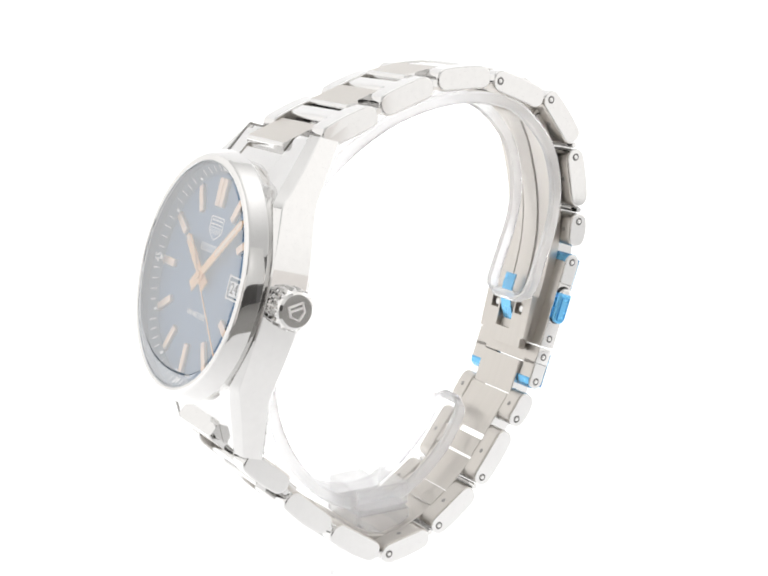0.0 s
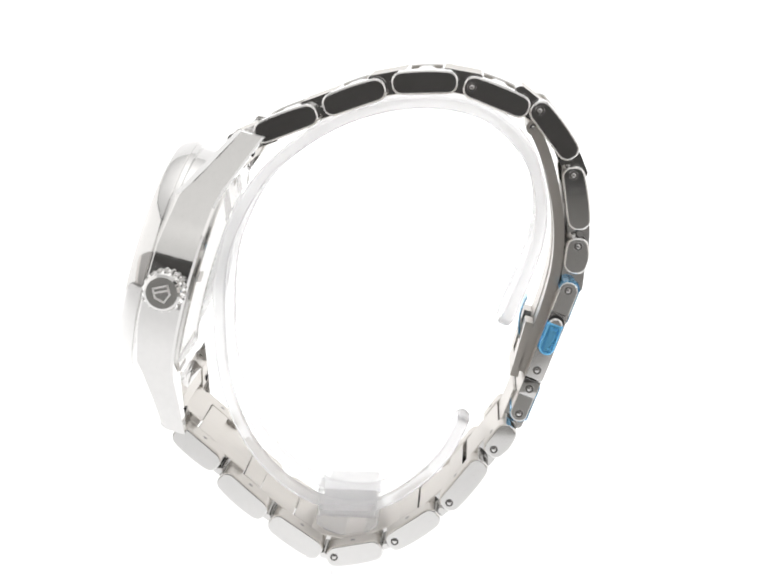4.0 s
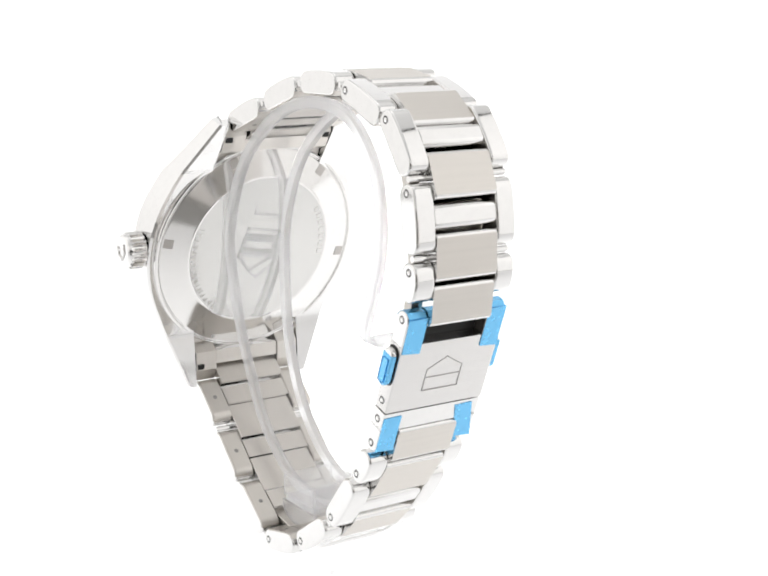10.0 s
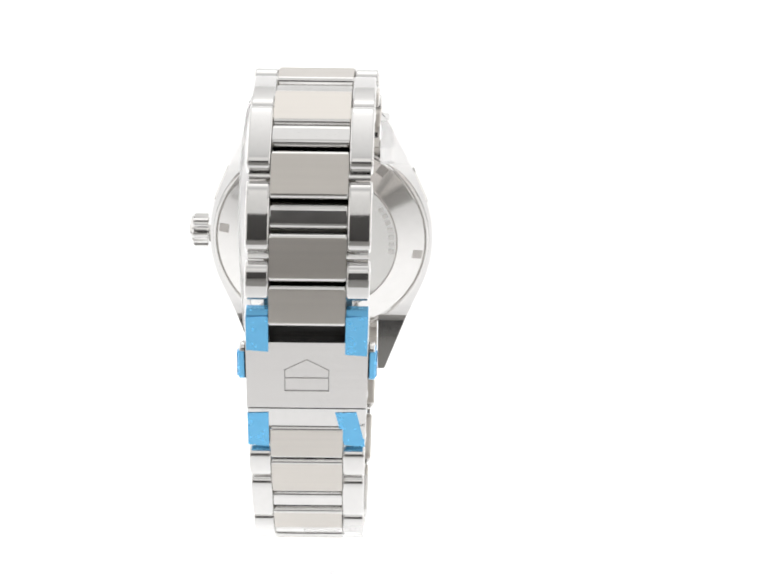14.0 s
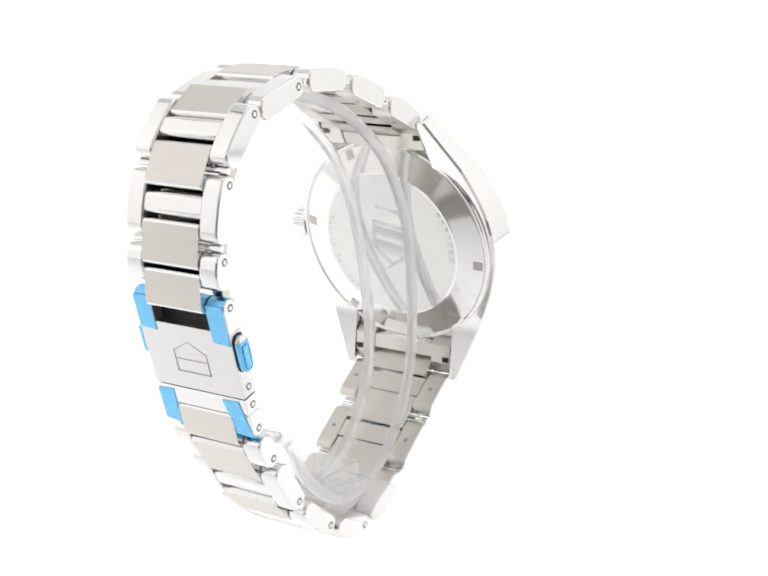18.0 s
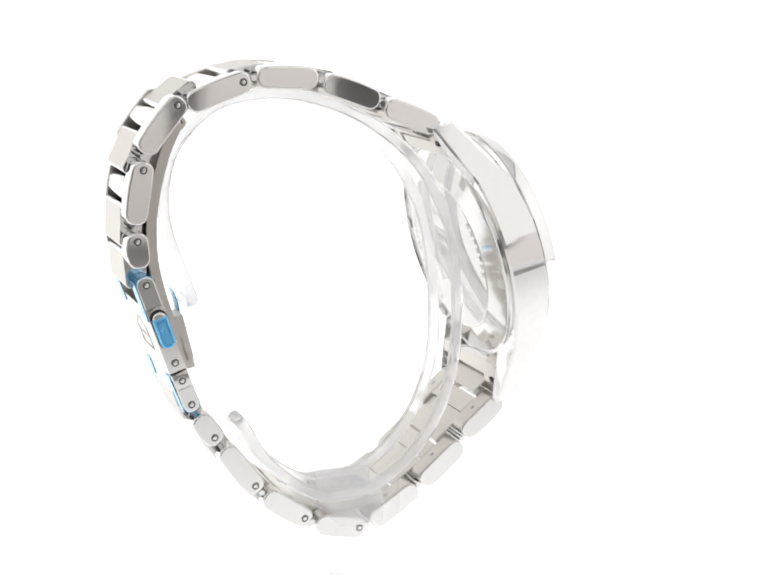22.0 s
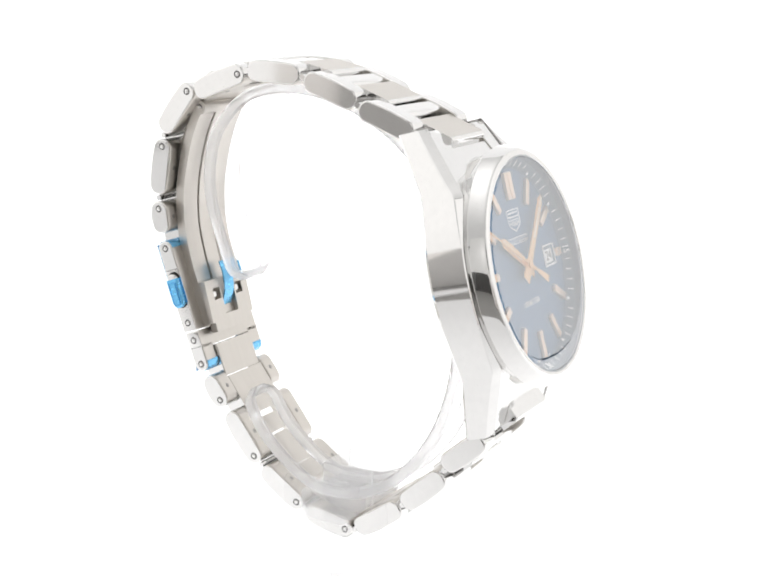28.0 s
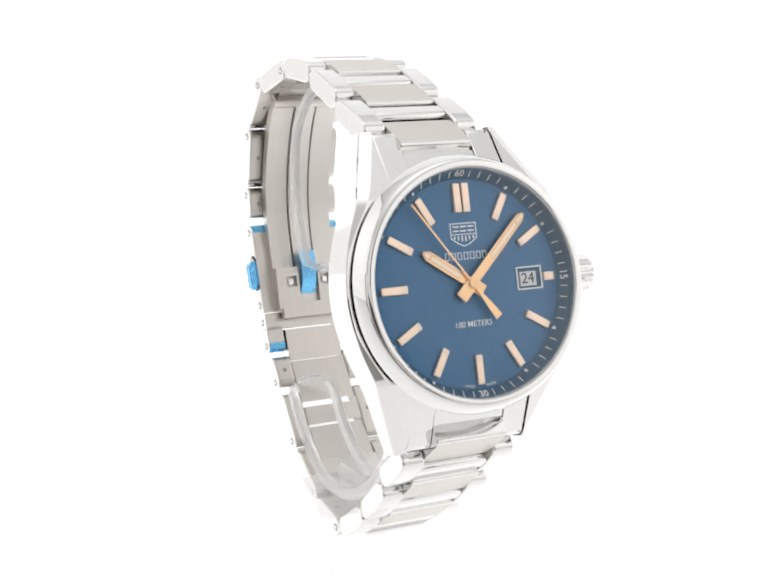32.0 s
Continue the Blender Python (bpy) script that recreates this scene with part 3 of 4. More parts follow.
def crystal():
    bm = lathe([(0, 2.04), (6, 2.02), (12, 1.96), (15.0, 1.91), (15.7, 1.84), (16.1, 1.6)], 96)
    ob = part("crystal", bm, CRYSTAL, watch, "clear domed sapphire crystal", DIAL)
    ob.visible_shadow = False
    return ob


case(), bezel(), case_back(), crown(), dial_face()
seconds = dial_pointers()
crystal()

# ---- the bracelet: (y, z) of both ends of each outer link, from the 12 o'clock lugs round to the 6 o'clock lugs ----
UPPER = [((-12.6, 9.7), (-3.7, 13.2), 18.7), ((-2.95, 13.75), (5.9, 16.9), 17.8), ((6.7, 17.35), (16.1, 17.7), 17.3),
         ((16.9, 17.45), (26.2, 13.9), 16.6), ((26.9, 14.9), (32.75, 7.3), 16.4), ((32.55, 6.1), (34.05, -3.0), 16.3), ((33.9, -4.1), (33.4, -9.4), 16.3)]
LOWER = [((25.2, -32.4), (21.9, -37.0), 16.2), ((21.2, -37.9), (15.5, -45.5), 16.2), ((14.7, -46.3), (7.2, -51.6), 16.4),
         ((6.4, -52.1), (-2.1, -53.9), 16.8), ((-2.9, -53.2), (-10.7, -48.0), 17.4), ((-11.3, -47.4), (-18.2, -41.4), 18.0), ((-18.3, -39.9), (-24.8, -34.4), 18.7)]
THICK = 3.3


def pin_end():
    """A pin's end in its dark counterbore, standing on z = 0."""
    bm = lathe([(0.56, 0.012), (0.44, 0.005), (0.34, 0.02)], 20)
    for f in bm.faces:
        f.material_index = 1
    lathe([(0.66, 0.0), (0.64, 0.03), (0.58, 0.03), (0.56, 0.0)], 24, bm=bm)
    lathe([(0.36, 0.0), (0.33, 0.06), (0.2, 0.1), (0, 0.11)], 16, bm=bm)
    return bm


def pin(at, x, side, parent):
    bm = pin_end()
    bm.transform(Matrix(((0, 0, side, x), (1, 0, 0, at[0]), (0, 1, 0, at[1]), (0, 0, 0, 1))))
    part("link_pin", bm, [STEEL, PIN_GAP], parent)


def satin_inside(bm, n):
    """Faces that look towards the wrist take the second, brushed material."""
    bm.normal_update()
    bmesh.ops.recalc_face_normals(bm, faces=bm.faces)
    for f in bm.faces:
        if -(f.normal.y * n.x + f.normal.z * n.y) > 0.35 or (abs(f.normal.x) > 0.95 and f.calc_center_median().x * f.normal.x < 0):
            f.material_index = 1
    return bm


def outer_link(a, b, width, centre, pinned, name="bracelet_link"):
    """Two polished side pieces; the first carries the row, the other and the middle bar hang on it."""
    d = (Vector(b) - Vector(a)).normalized()
    made = []
    for side in (1, -1):
        bm = pill(a, b, THICK, side * centre / 2, side * width / 2, 0.3, 0.9, 0.9, crown=0.16)
        ob = part(name, satin_inside(bm, Vector((-d.y, d.x))), [STEEL, SATIN], watch, "polished outer bracelet link", None, 42)
        made.append(ob)
        if pinned:
            pt = Vector(a) + d * 1.25 if pinned > 0 else Vector(b) - d * 1.25
            pin(pt, side * width / 2, side, ob)
        # hole seen on the inner side
        mid = Vector(a).lerp(Vector(b), 0.5)
        n = Vector((-d.y, d.x))
        q = mid - n * (THICK / 2)
        hole = lathe([(0.38, 0.0), (0.3, 0.05), (0, 0.05)], 12)
        lie = Matrix.Translation((side * (width + centre) / 4, q.x, q.y)) @ Vector((0, -n.x, -n.y)).to_track_quat("Z", "X").to_matrix().to_4x4()
        hole.transform(lie)
        part("pin_hole", hole, ETCH, ob)
    if (Vector(b) - Vector(a)).length > 7:
        m = Vector(a).lerp(Vector(b), 0.5)
        bm = prism(tile(m - d * 1.62, m + d * 1.62, THICK - 0.1, 0.8, -0.02), -centre / 2 + 0.05, centre / 2 - 0.05, 0.12)
        part("middle_bar", satin_inside(bm, Vector((-d.y, d.x))), [STEEL, SATIN], watch, "narrow polished middle bar")


def middle_link(p, d, length, centre, lift=0.12):
    """A brushed middle link across a joint of the bracelet."""
    d = d.normalized()
    n = Vector((-d.y, d.x))
    p = p + n * lift
    bm = prism(tile(p - d * length / 2, p + d * length / 2, THICK, 0.6, -0.02), -centre / 2 + 0.05, centre / 2 - 0.05, 0.12, 1)
    satin_inside(bm, n)
    for f in bm.faces:
        up = f.normal.y * n.x + f.normal.z * n.y
        if -0.35 <= up < 0.95:
            f.material_index = 2
    part("middle_link", bm, [BRUSHED, SATIN, STEEL], watch, "brushed middle bracelet link with polished ends")


def cross_pin(p, width):
    bm = bmesh.new()
    bmesh.ops.create_cone(bm, cap_ends=True, segments=12, radius1=0.45, radius2=0.45, depth=width, matrix=Matrix.Translation((0, p.x, p.y)) @ Matrix.Rotation(math.pi / 2, 4, "Y"))
    part("cross_pin", bm, STEEL, watch)


def bracelet():
    for row, pins in ((UPPER, (0, 0, 0, 1, 1, 1, 1)), (LOWER, (-1, -1, -1, -1, 0, 0, 0))):
        for (a, b, w), pinned in zip(row, pins):
            outer_link(a, b, w, w * 0.62, pinned)
        for (a0, b0, w0), (a1, b1, w1) in zip(row, row[1:]):
            p = (Vector(b0) + Vector(a1)) / 2
            d0, d1 = (Vector(b0) - Vector(a0)).normalized(), (Vector(b1) - Vector(a1)).normalized()
            bend, size = d0.angle(d1), 6.3
            if row is LOWER and w0 == row[0][2] and a0 == row[0][0]:
                p, size = p - d0 * 1.0, 7.6
            middle_link(p, d0 + d1, size, (w0 + w1) / 2 * 0.62, 0.12 - 1.5 * math.tan(bend / 2))
            cross_pin(p, w0 * 0.96)
    # next to the lugs
    a, b, w = UPPER[0]
    d = Vector(b) - Vector(a)
    middle_link(Vector(a) - d.normalized() * 1.1, d, 6.9, w * 0.62, -0.45)
    a, b, w = LOWER[-1]
    d = Vector(b) - Vector(a)
    middle_link(Vector(b) + d.normalized() * 1.3, d, 7.2, w * 0.62, -1.0)
    # next to the clasp
    a, b, w = UPPER[-1]
    d = Vector((33.2, -11.5)) - Vector(a)
    middle_link(Vector((33.4, -9.9)), d, 5.6, w * 0.62, 0.0)
    a, b, w = LOWER[0]
    d = Vector(b) - Vector(a)
    run = (Vector((25.75, -31.5)) - Vector((28.02, -25.25))).normalized()
    middle_link(Vector((28.02, -25.25)) + run * 5.83, run, 5.5, w * 0.62, -0.1)


def end_links():
    for s in (1, -1):
        prof = [(13.6, -2.3), (21.9, -6.6), (22.4, -7.2), (22.5, -9.6), (20.5, -9.9), (17.6, -9.1), (16.6, -7.2), (13.6, -7.0)]
        low = [(13.6, -2.5), (19.25, -5.4), (19.5, -6.6), (19.8, -9.5), (17.6, -8.9), (17.5, -7.0), (13.6, -7.0)]
        base = part("end_link", satin_inside(prism([(s * u, n) for u, n in low], -5.75, 5.75, 0.1, 1), Vector((0, 1))), [STEEL, SATIN], watch, "polished end link between the lugs", DIAL)
        for x in (-1, 1):
            bm = prism([(s * u, n) for u, n in prof], x * 5.8, x * 9.56, 0.16, 2)
            part("shoulder", satin_inside(bm, Vector((0, 1))), [STEEL, SATIN], base, "", DIAL)
        for x in (-1, 1):
            hole = box(x * 8.7 - 0.55, x * 8.7 + 0.55, s * 19.9 - 0.42, s * 19.9 + 0.42, -9.93, -9.6)
            part("lug_slot", hole, GAP_SHADE, watch, "", DIAL)


hang[0] = 0.016
bracelet()
hang[0] = 0.0
end_links()

# ---- the folding clasp ----
CA, CB = Vector((33.05, -10.6)), Vector((28.15, -24.95))
CD = (CB - CA).normalized()
CN = Vector((-CD.y, CD.x))
DA, DB = Vector((28.02, -25.25)), Vector((25.75, -31.5))
DD = (DB - DA).normalized()
DN = Vector((-DD.y, DD.x))


def flat_space(p, d, n):
    """A space whose x is the watch's x, y runs down the bracelet along d and z points outward along n."""
    return Matrix(((1, 0, 0, 0), (0, d.x, n.x, p.x), (0, d.y, n.y, p.y), (0, 0, 0, 1)))


def pierced(xs, ys, solid, z0, z1):
    """One plate over a grid of cells, with holes where solid() says no."""
    bm = bmesh.new()
    at = {}

    def vert(i, j, z):
        if (i, j, z) not in at:
            at[i, j, z] = bm.verts.new((xs[i], ys[j], z))
        return at[i, j, z]
    cells = {(i, j) for i in range(len(xs) - 1) for j in range(len(ys) - 1) if solid((xs[i] + xs[i + 1]) / 2, (ys[j] + ys[j + 1]) / 2)}
    for i, j in cells:
        ring = [(i, j), (i + 1, j), (i + 1, j + 1), (i, j + 1)]
        bm.faces.new([vert(a, b, z1) for a, b in ring])
        bm.faces.new([vert(a, b, z0) for a, b in ring[::-1]])
        for (a, b), other in zip(zip(ring, ring[1:] + ring[:1]), ((i, j - 1), (i + 1, j), (i, j + 1), (i - 1, j))):
            if other not in cells:
                bm.faces.new((vert(*a, z0), vert(*b, z0), vert(*b, z1), vert(*a, z1)))
    return bm


def clasp():
    length = (CB - CA).length
    face = flat_space(CA, CD, CN)
    plate = prism([(4.6, 1.45), (length + 0.1, 1.35), (length + 0.1, -1.3), (4.6, -1.3)], -8.2, 8.2, 0.2)
    cover = part("clasp_cover", satin_inside(plate, Vector((0, 1))), [FINE, SATIN], watch, "brushed steel clasp cover with an etched shield outline", face)
    for s in (1, -1):
        ear = pill((0, 0.05), (5.2, 0.07), 2.75, s * 5.2, s * 8.2, 0.25, 0.95, 0.1)
        ob = part("clasp_ear", satin_inside(ear, Vector((0, 1))), [STEEL, SATIN], cover, "", face, 42)
        side = pill((5.5, 0.0), (11.0, 0.0), 2.0, s * 8.1, s * 9.1, 0.3, 0.95, 0.95)
        push = part("push_button", side, STEEL, cover, "steel release button", face, 42)
        wrap = pill((6.3, 0.0), (11.15, 0.0), 2.25, s * 8.25, s * 9.25, 0.3, 0.12, 0.95)
        part("button_film", wrap, FILM, push, "blue protective film", face, 42)
        part("button_film", pill((6.95, 0.0), (10.6, 0.0), 1.25, s * 9.2, s * 9.36, 0.1, 0.3, 0.3), FILM, push, "blue protective film", face, 42)
        part("button_film", box(min(s * 8.21, s * 8.32), max(s * 8.21, s * 8.32), 6.35, 10.5, -1.3, -0.9), FILM, push, "blue protective film", face)
        rim = prism(stadium((5.2, 0.0), (11.3, 0.0), 2.5, 0.95, 0.95, 8), s * 8.1, s * 8.225)
        part("button_shade", rim, GAP_SHADE, cover, "dark rim painting the shade round the button", face)
        film = bmesh.new()
        sheet(film, s * 5.1, s * 8.05, 0.5, 6.2 - 0.3 * s, 1.47, 0.10)
        part("ear_film", film, FILM, cover, "blue protective film", face)
        lip = prism(stadium((-0.08, 0.05), (1.4, 0.05), 2.95, 0.95, 0.1), s * 5.15, s * 8.05, 0.05, 1)
        part("ear_film", lip, FILM, cover, "blue protective film", face)
        for y in (1.25, length - 1.3):
            bm = pin_end()
            bm.transform(Matrix(((0, 0, s, s * 8.2), (1, 0, 0, y), (0, 1, 0, 0), (0, 0, 0, 1))))
            part("link_pin", bm, [STEEL, PIN_GAP], cover, "", face)
    # etched outline of a plain shield
    bm = bmesh.new()
    pts = [(-2.95, 12.4), (2.95, 12.4), (2.95, 9.0), (0.0, 7.3), (-2.95, 9.0)]
    for p, q in zip(pts, pts[1:] + pts[:1]):
        stroke(bm, p, q, 0.13, 1.36, 1.45)
    stroke(bm, (-2.95, 10.3), (2.95, 10.3), 0.13, 1.36, 1.45)
    # dark block paints the shade inside the slot
    part("clasp_shade", box(-5.15, 5.15, 2.2, 4.9, -1.25, -0.5), GAP_SHADE, cover, "dark block painting the shade in the slot above the cover", face)
    part("etched_shield", bm, ETCH, cover, "etched plain shield outline", face)
    # the second, shorter piece below the cover
    low = flat_space(DA, DD, DN)
    dl = (DB - DA).length
    body = part("clasp_end", satin_inside(prism([(0, 1.3), (2.9, 1.3), (2.9, -1.3), (0, -1.3)], -8.15, 8.15, 0.2), Vector((0, 1))), [STEEL, SATIN], watch, "polished steel clasp end piece", low)
    for s in (1, -1):
        part("clasp_ear", satin_inside(pill((2.3, 0), (dl, 0), 2.6, s * 5.1, s * 8.15, 0.22, 0.1, 0.95), Vector((0, 1))), [STEEL, SATIN], body, "", low, 42)
        film = bmesh.new()
        sheet(film, s * 5.2, s * 8.1, 0.6, dl - 0.4, 1.32, 0.1, lean=0.0 if s > 0 else 1.3)
        part("end_film", film, FILM, body, "blue protective film", low)
        lip = prism(stadium((dl - 1.6, 0), (dl + 0.08, 0), 2.78, 0.1, 0.95), s * 5.15, s * 8.0, 0.05, 1)
        part("end_film", lip, FILM, body, "blue protective film", low)
        for y in (1.4, dl - 1.2):
            bm = pin_end()
            bm.transform(Matrix(((0, 0, s, s * 8.15), (1, 0, 0, y), (0, 1, 0, 0), (0, 0, 0, 1))))
            part("link_pin", bm, [STEEL, PIN_GAP], body, "", low)
    # folding blade inside
    path = along([(27.0, 11.3), (29.2, 6.3), (30.9, -1.0), (31.1, -7.6), (30.0, -13.5), (28.1, -19.5), (26.5, -24.6)], 40)
    sec = [(-5.9, -0.75), (-2.15, -0.75), (-2.05, -0.3), (-1.85, -0.3), (-1.75, -0.85), (1.75, -0.85), (1.85, -0.3), (2.05, -0.3), (2.15, -0.75), (5.9, -0.75), (5.9, 0.75), (-5.9, 0.75)]
    part("folding_blade", sweep(path, sec), SATIN, watch, "brushed folding blade of the clasp")
    bm = bmesh.new()
    bmesh.ops.create_cone(bm, cap_ends=True, segments=20, radius1=1.1, radius2=1.1, depth=11.6, matrix=Matrix.Translation((0, 27.0, 11.2)) @ Matrix.Rotation(math.pi / 2, 4, "Y"))
    part("blade_hinge", bm, SATIN, watch, "hinge barrel of the folding blade")
    for sgn in (1, -1):
        bm = pin_end()
        bm.transform(Matrix(((0, 0, sgn, sgn * 5.8), (1, 0, 0, 27.0), (0, 1, 0, 11.2), (0, 0, 0, 1))))
        part("link_pin", bm, [STEEL, PIN_GAP], watch)
    # catch with its two square eyes and a film strip
    q = Vector((27.35, -17.2))
    e = (Vector((25.2, -26.0)) - q).normalized()
    m = Vector((-e.y, e.x))
    cat = flat_space(q, e, m)
    xs, ys = (-5.9, -5.2, -4.1, -2.2, -1.8, 1.8, 2.2, 4.1, 5.2, 5.9), (0, 1.5, 3.4, 3.9, 6.1, 7.0, 8.6)

    def solid(x, y):
        eye = 2.2 < abs(x) < 4.1 and 1.5 < y < 3.4
        slot = abs(x) < 1.8 and y < 6.1
        return not (eye or slot or (abs(x) > 5.2 and y > 7.0))
    bm = pierced(xs, ys, solid, -0.6, 0.6)
    part("catch", bm, SATIN, watch, "brushed catch of the clasp with square eyes", cat)
    for x in (-3.2, 3.2):
        part("catch_bar", box(x - 0.5, x + 0.5, 2.0, 3.0, -0.2, 1.55, 0.15), STEEL, watch, "polished catch block in its eye", cat)
    # dark plate paints the shade seen through the catch's holes
    part("catch_shade", box(-4.4, 4.4, 0.4, 6.6, 1.6, 1.9), GAP_SHADE, watch, "dark plate painting the shade behind the catch", cat)
    strip = along([(-2.6, -1.0), (-0.4, -1.25), (2.2, -0.9), (4.4, 0.2), (5.5, 0.7)], 16)
    part("catch_film", sweep(strip, [(-1.3, -0.1), (1.3, -0.1), (1.3, 0.1), (-1.3, 0.1)]), FILM, watch, "blue protective film strip", cat)


def sheet(bm, x0, x1, y0, y1, z, t, lean=0.0):
    """A thin film with a slightly slanted end."""
    k = 0.12 * (1 if x1 > 0 else -1)
    slab([(x0 + lean, y0), (x1 + lean, y0 + k), (x1, y1 - k), (x0, y1 + k)][:: 1 if x1 > x0 else -1], z, z + t, bm=bm)


hang[0] = 0.016
clasp()
hang[0] = 0.0

# ---- the clear stand ----
stand = thing("watch_stand", "clear acrylic C-shaped watch stand on a square foot", "stand", (0, 0, LIFT / 1000))


def frosted(bm, narrow=0.0):
    """Cut edges of acrylic are milky: the sides of a band, or the narrow chamfers of a block."""
    bm.normal_update()
    for f in bm.faces:
        if narrow:
            span = sorted(e.calc_length() for e in f.edges)
            f.material_index = 1 if span[0] < narrow else 0
        elif abs(f.normal.x) > 0.5 or abs(f.calc_center_median().x) > 3.9:
            f.material_index = 1
    return bm


def collar_band(path, spans, rim):
    """The stand's band: each ring of the path has its own middle and half width; rim: the two raised rims alone, else the sheet between."""
    bm = bmesh.new()
    layer = bm.faces.layers.int.new("turned")
    for side in (-1, 1) if rim else (0,):
        rings = []
        for i, p in enumerate(path):
            d = (path[min(i + 1, len(path) - 1)] - path[max(i - 1, 0)]).normalized()
            n = Vector((-d.y, d.x))
            c, h = spans[i]
            w = min(1.2, h)
            if side:
                sec = [(side * (h - w), -0.85), (side * (h - 0.3), -0.95), (side * h, -0.6), (side * h, 0.6), (side * (h - 0.3), 0.85), (side * (h - w), 0.7)]
            else:
                sec = [(-h + w, -0.35), (h - w, -0.35), (h - w, 0.7), (-h + w, 0.7)]
            rings.append([bm.verts.new((c + x, p.x + n.x * o, p.y + n.y * o)) for x, o in sec])
        m = len(rings[0])
        for a, b in zip(rings, rings[1:]):
            for k in range(m):
                bm.faces.new((a[k], a[(k + 1) % m], b[(k + 1) % m], b[k]))[layer] = 1
        bm.faces.new(rings[0])
        bm.faces.new(rings[-1][::-1])
    return bm


def clear_stand():
    path = along([(23.4, -17.4), (25.2, -12.8), (28.0, -4.3), (28.0, 2.6), (25.6, 8.5), (19.4, 13.6), (9.5, 14.7), (-1.2, 11.6), (-10.9, 4.5), (-16.2, -4.1), (-18.3, -12.4),
                  (-18.3, -25.7), (-15.9, -35.0), (-11.4, -42.0), (-5.4, -46.6), (1.2, -48.2), (7.0, -46.9), (14.0, -41.2), (18.2, -34.2)], 130)
    # the band leans: its middle drifts sideways from the upper to the lower open end
    marks = (0.0, 0.12, 0.32, 0.54, 0.68, 0.84, 1.0)
    middles, halves = (3.4, 3.5, 2.6, 0.95, -1.3, -2.6, -3.4), (5.7, 5.8, 5.8, 5.75, 4.7, 4.5, 4.4)
    spans, run = [], sum((b - a).length for a, b in zip(path, path[1:]))
    for k in range(len(path)):
        f = k / (len(path) - 1)
        c, h = float(np.interp(f, marks, middles)), float(np.interp(f, marks, halves))
        near = min(f, 1 - f) * run
        if near < 3.0:
            h = h - 3.0 + 3.0 * math.sqrt(1 - (1 - near / 3.0) ** 2)
        spans.append((c, h))
    band = part("collar", collar_band(path, spans, False), ACRYLIC, stand, "clear acrylic collar with raised rims")
    part("rim", collar_band(path, spans, True), EDGE, band, "raised clear rims")
    for k, way in ((0, 1), (len(path) - 1, -1)):
        e = (path[k + way] - path[k]).normalized()
        c, h = spans[k]
        tip = flat_space(path[k], e, Vector((-e.y, e.x)) * way)
        part("lip", pill((-0.2, 0), (1.3, 0), 1.8, c - h - 0.4, c + h + 0.4, 0.5, 0.9, 0.9), EDGE, band, "rounded rim at the open end", tip, 42)
    p, q = Vector((-17.4, -8.2)), Vector((-18.4, -16.0))
    e = (q - p).normalized()
    mark = flat_space((p + q) / 2, e, Vector((-e.y, e.x))) @ Matrix.Translation((0.2, 0, 0)) @ Matrix.Rotation(radians(-10), 4, "Z")
    bm = bmesh.new()
    out = [(-3.0, -3.7), (3.0, -3.7), (3.0, 1.6), (0, 4.2), (-3.0, 1.6)]
    for u, v in zip(out, out[1:] + out[:1]):
        stroke(bm, u, v, 0.4, -0.62, -0.33)
    for y in (-2.2, 0.4):
        stroke(bm, (-2.0, y), (2.0, y), 1.2, -0.62, -0.33)
    part("embossed_shield", bm, MILK, stand, "plain shield moulded into the collar", mark)
    bm = bmesh.new()
    out = [(-2.4, -9.6), (2.6, -9.6), (2.6, -6.4), (-2.4, -6.4)]
    for u, v in zip(out, out[1:] + out[:1]):
        stroke(bm, u, v, 0.4, -0.5, -0.1)
    part("embossed_frame", bm, MILK, stand, "plain frame moulded into the collar", mark)
    # clip block across the bottom of the collar
    def outline(half, top, low, bow, middle=0.65):
        """The block's section: a flat top and a bottom that bows down like a saddle."""
        pts = [(middle + half, top), (middle - half, top)]
        for k in range(9):
            f = -1 + k / 4
            pts.append((middle + f * half, low - bow * (1 - f * f)))
        return pts
    clip = part("clip_block", frosted(prism(outline(4.5, -44.6, -48.0, 0.0), -4.6, 4.6, 0.45), 0.4), [MILK, EDGE], stand, "clear clip block under the collar")
    part("groove", prism(outline(4.2, -47.9, -48.8, 0.0), -4.3, 4.3, 0.1), EDGE, clip, "milky groove round the block")
    part("saddle", frosted(prism(outline(4.7, -48.75, -50.2, 1.6), -4.7, 4.7, 0.45), 0.4), [MILK, EDGE], clip, "clear bowed saddle below the groove")
    part("arm", prism([(-3.0, -46.5), (4.4, -46.5), (4.4, -51.0), (-3.0, -51.0)], -12.6, -4.7, 0.4), MILK, clip, "clear arm from the block to the leg")
    leg = [(-4.6, -43.5), (5.9, -43.5), (5.9, -63.9), (-4.6, -63.9)]
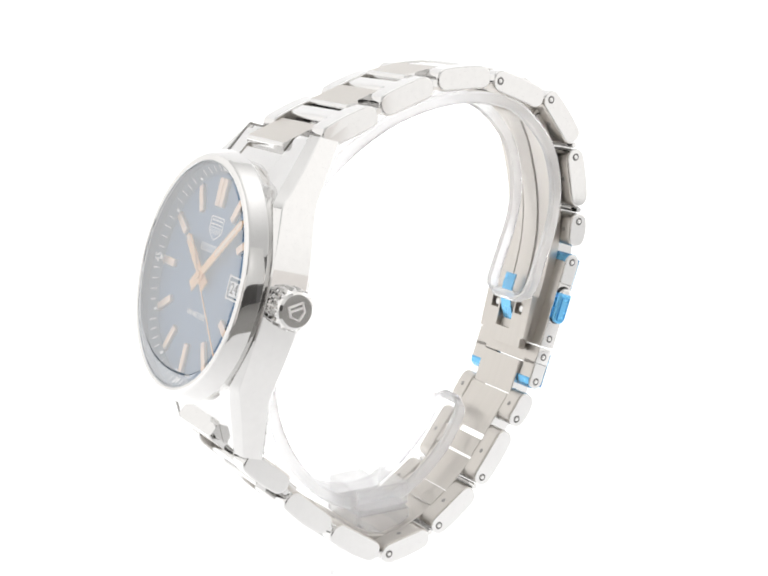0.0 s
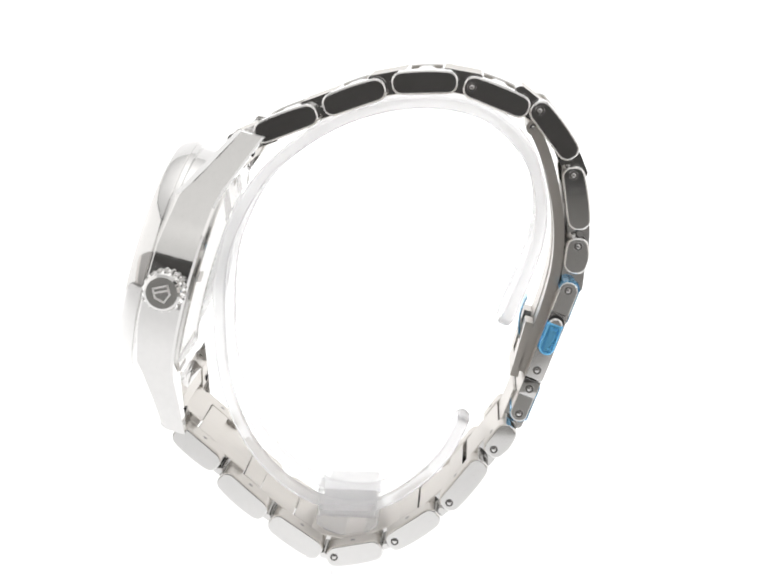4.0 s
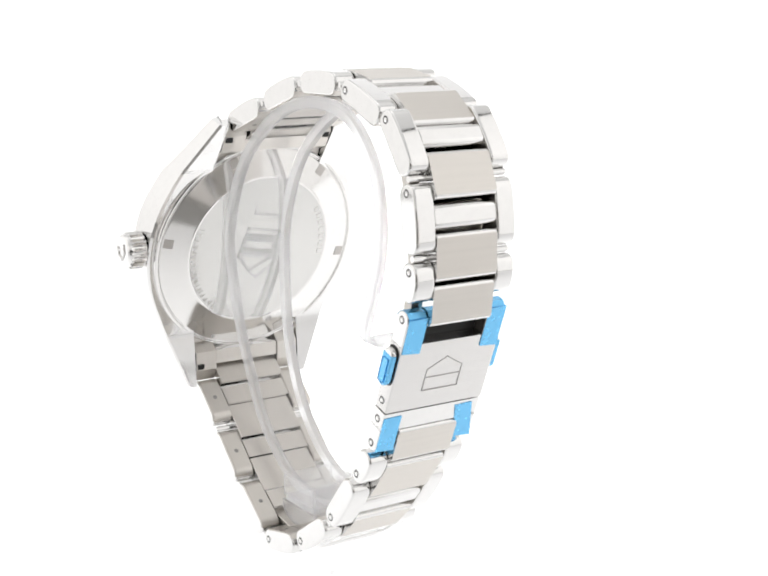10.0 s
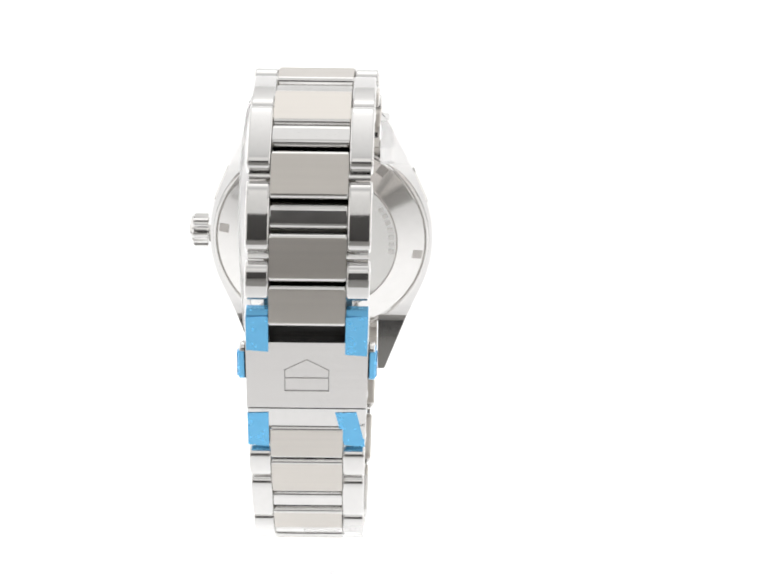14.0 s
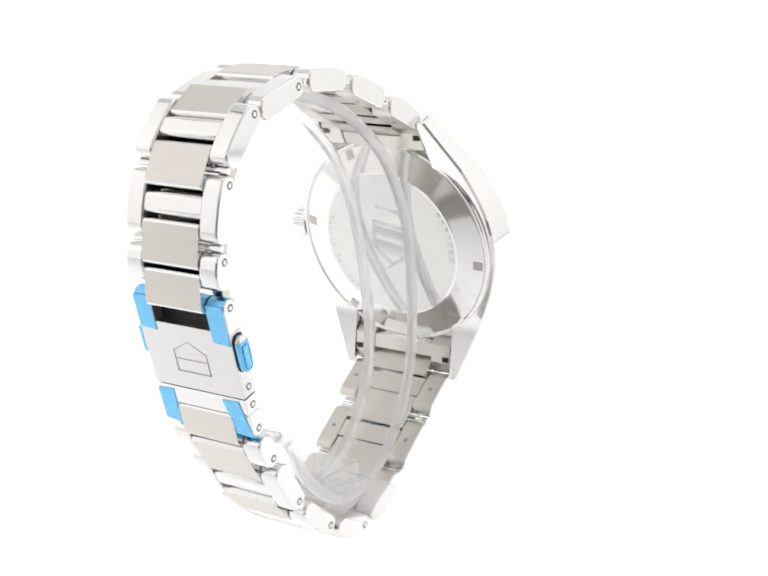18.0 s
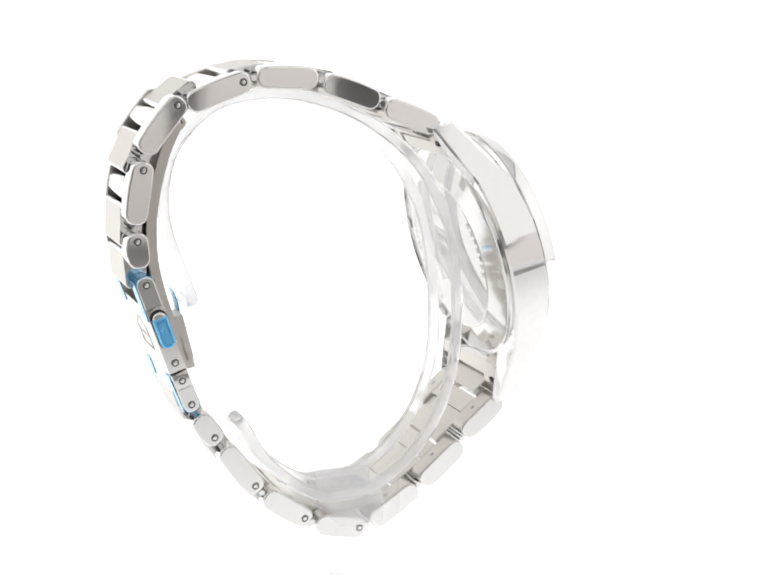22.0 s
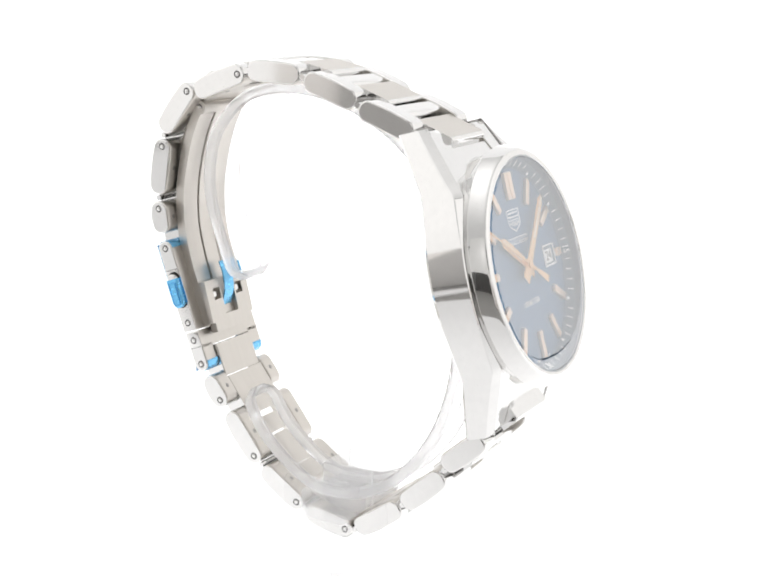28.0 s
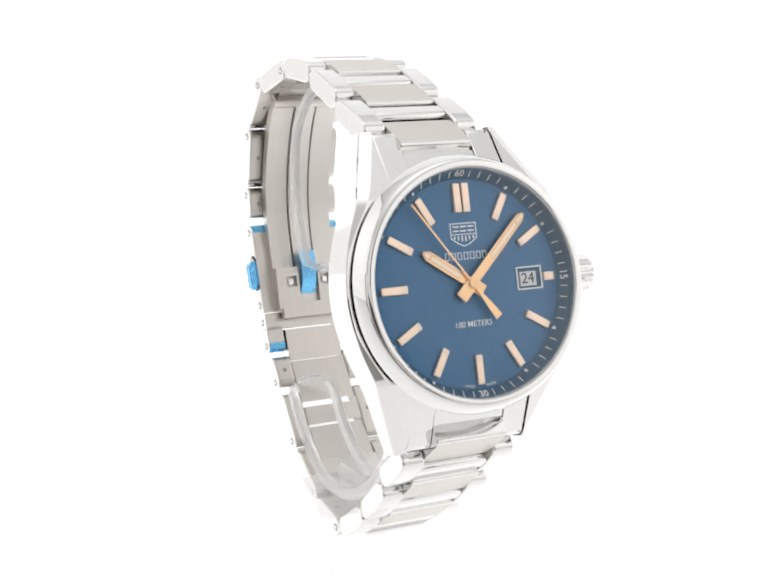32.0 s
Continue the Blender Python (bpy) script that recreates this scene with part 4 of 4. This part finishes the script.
    part("leg", prism(leg, -15.4, -12.7, 0.5), ACRYLIC, stand, "clear upright leg")
    foot = bmesh.new()
    ring = [(8.0 * math.cos(2 * math.pi * k / 32), 8.0 * math.sin(2 * math.pi * k / 32)) for k in range(32)]
    outer = []
    for x, y in ring:
        s = 7.2 / max(abs(x), abs(y))
        outer.append((x * s, y * s))
    tops, holes, lows, wells = [], [], [], []
    for (x, y), (hx, hy) in zip(outer, ring):
        tops.append(foot.verts.new((x - AXIS, y, -60.9)))
        lows.append(foot.verts.new((x - AXIS, y, -63.9)))
        holes.append(foot.verts.new((hx * 0.36 - AXIS, hy * 0.36, -60.9)))
        wells.append(foot.verts.new((hx * 0.36 - AXIS, hy * 0.36, -63.9)))
    for k in range(32):
        j = (k + 1) % 32
        for q in ((tops[k], tops[j], holes[j], holes[k]), (lows[j], lows[k], wells[k], wells[j]), (tops[j], tops[k], lows[k], lows[j]), (holes[k], holes[j], wells[j], wells[k])):
            foot.faces.new(q)
    part("foot", foot, MILK, stand, "clear square foot with a round hole")


clear_stand()
for clear in stand.children_recursive:
    clear.visible_shadow = False


# ---- what moves: the stand turns with the watch, and the seconds pointer ticks ----
def turned(t):
    """Degrees turned by t seconds."""
    return float(np.interp(t, KNOTS[0], KNOTS[1])) + 3.9


KNOTS = ((0, 3.5, 7, 10.5, 14, 17.5, 21, 24.5, 28, 32), (56.45, 86.71, 116.96, 147.06, 176.99, 206.73, 236.20, 265.63, 295.23, 329.36))


def motions():
    rows = [(t, pose(0, 0, LIFT / 1000, 0, 0, -turned(t))) for t in KNOTS[0]]
    walk(watch, rows)
    walk(stand, rows)
    at = TO_ROOT @ DIAL
    ticks = []
    for k in range(33):
        second = 22.0 + k
        m = Matrix.Translation(at.translation) @ DIAL.to_3x3().to_4x4() @ Matrix.Rotation(radians(-6 * second), 4, "Z")
        ticks.append((max(0.0, k - 0.5), m))
        ticks.append((min(32.0, k + 0.4), m))
    walk(seconds, [r for i, r in enumerate(ticks) if i == 0 or r[0] > ticks[i - 1][0]])


motions()
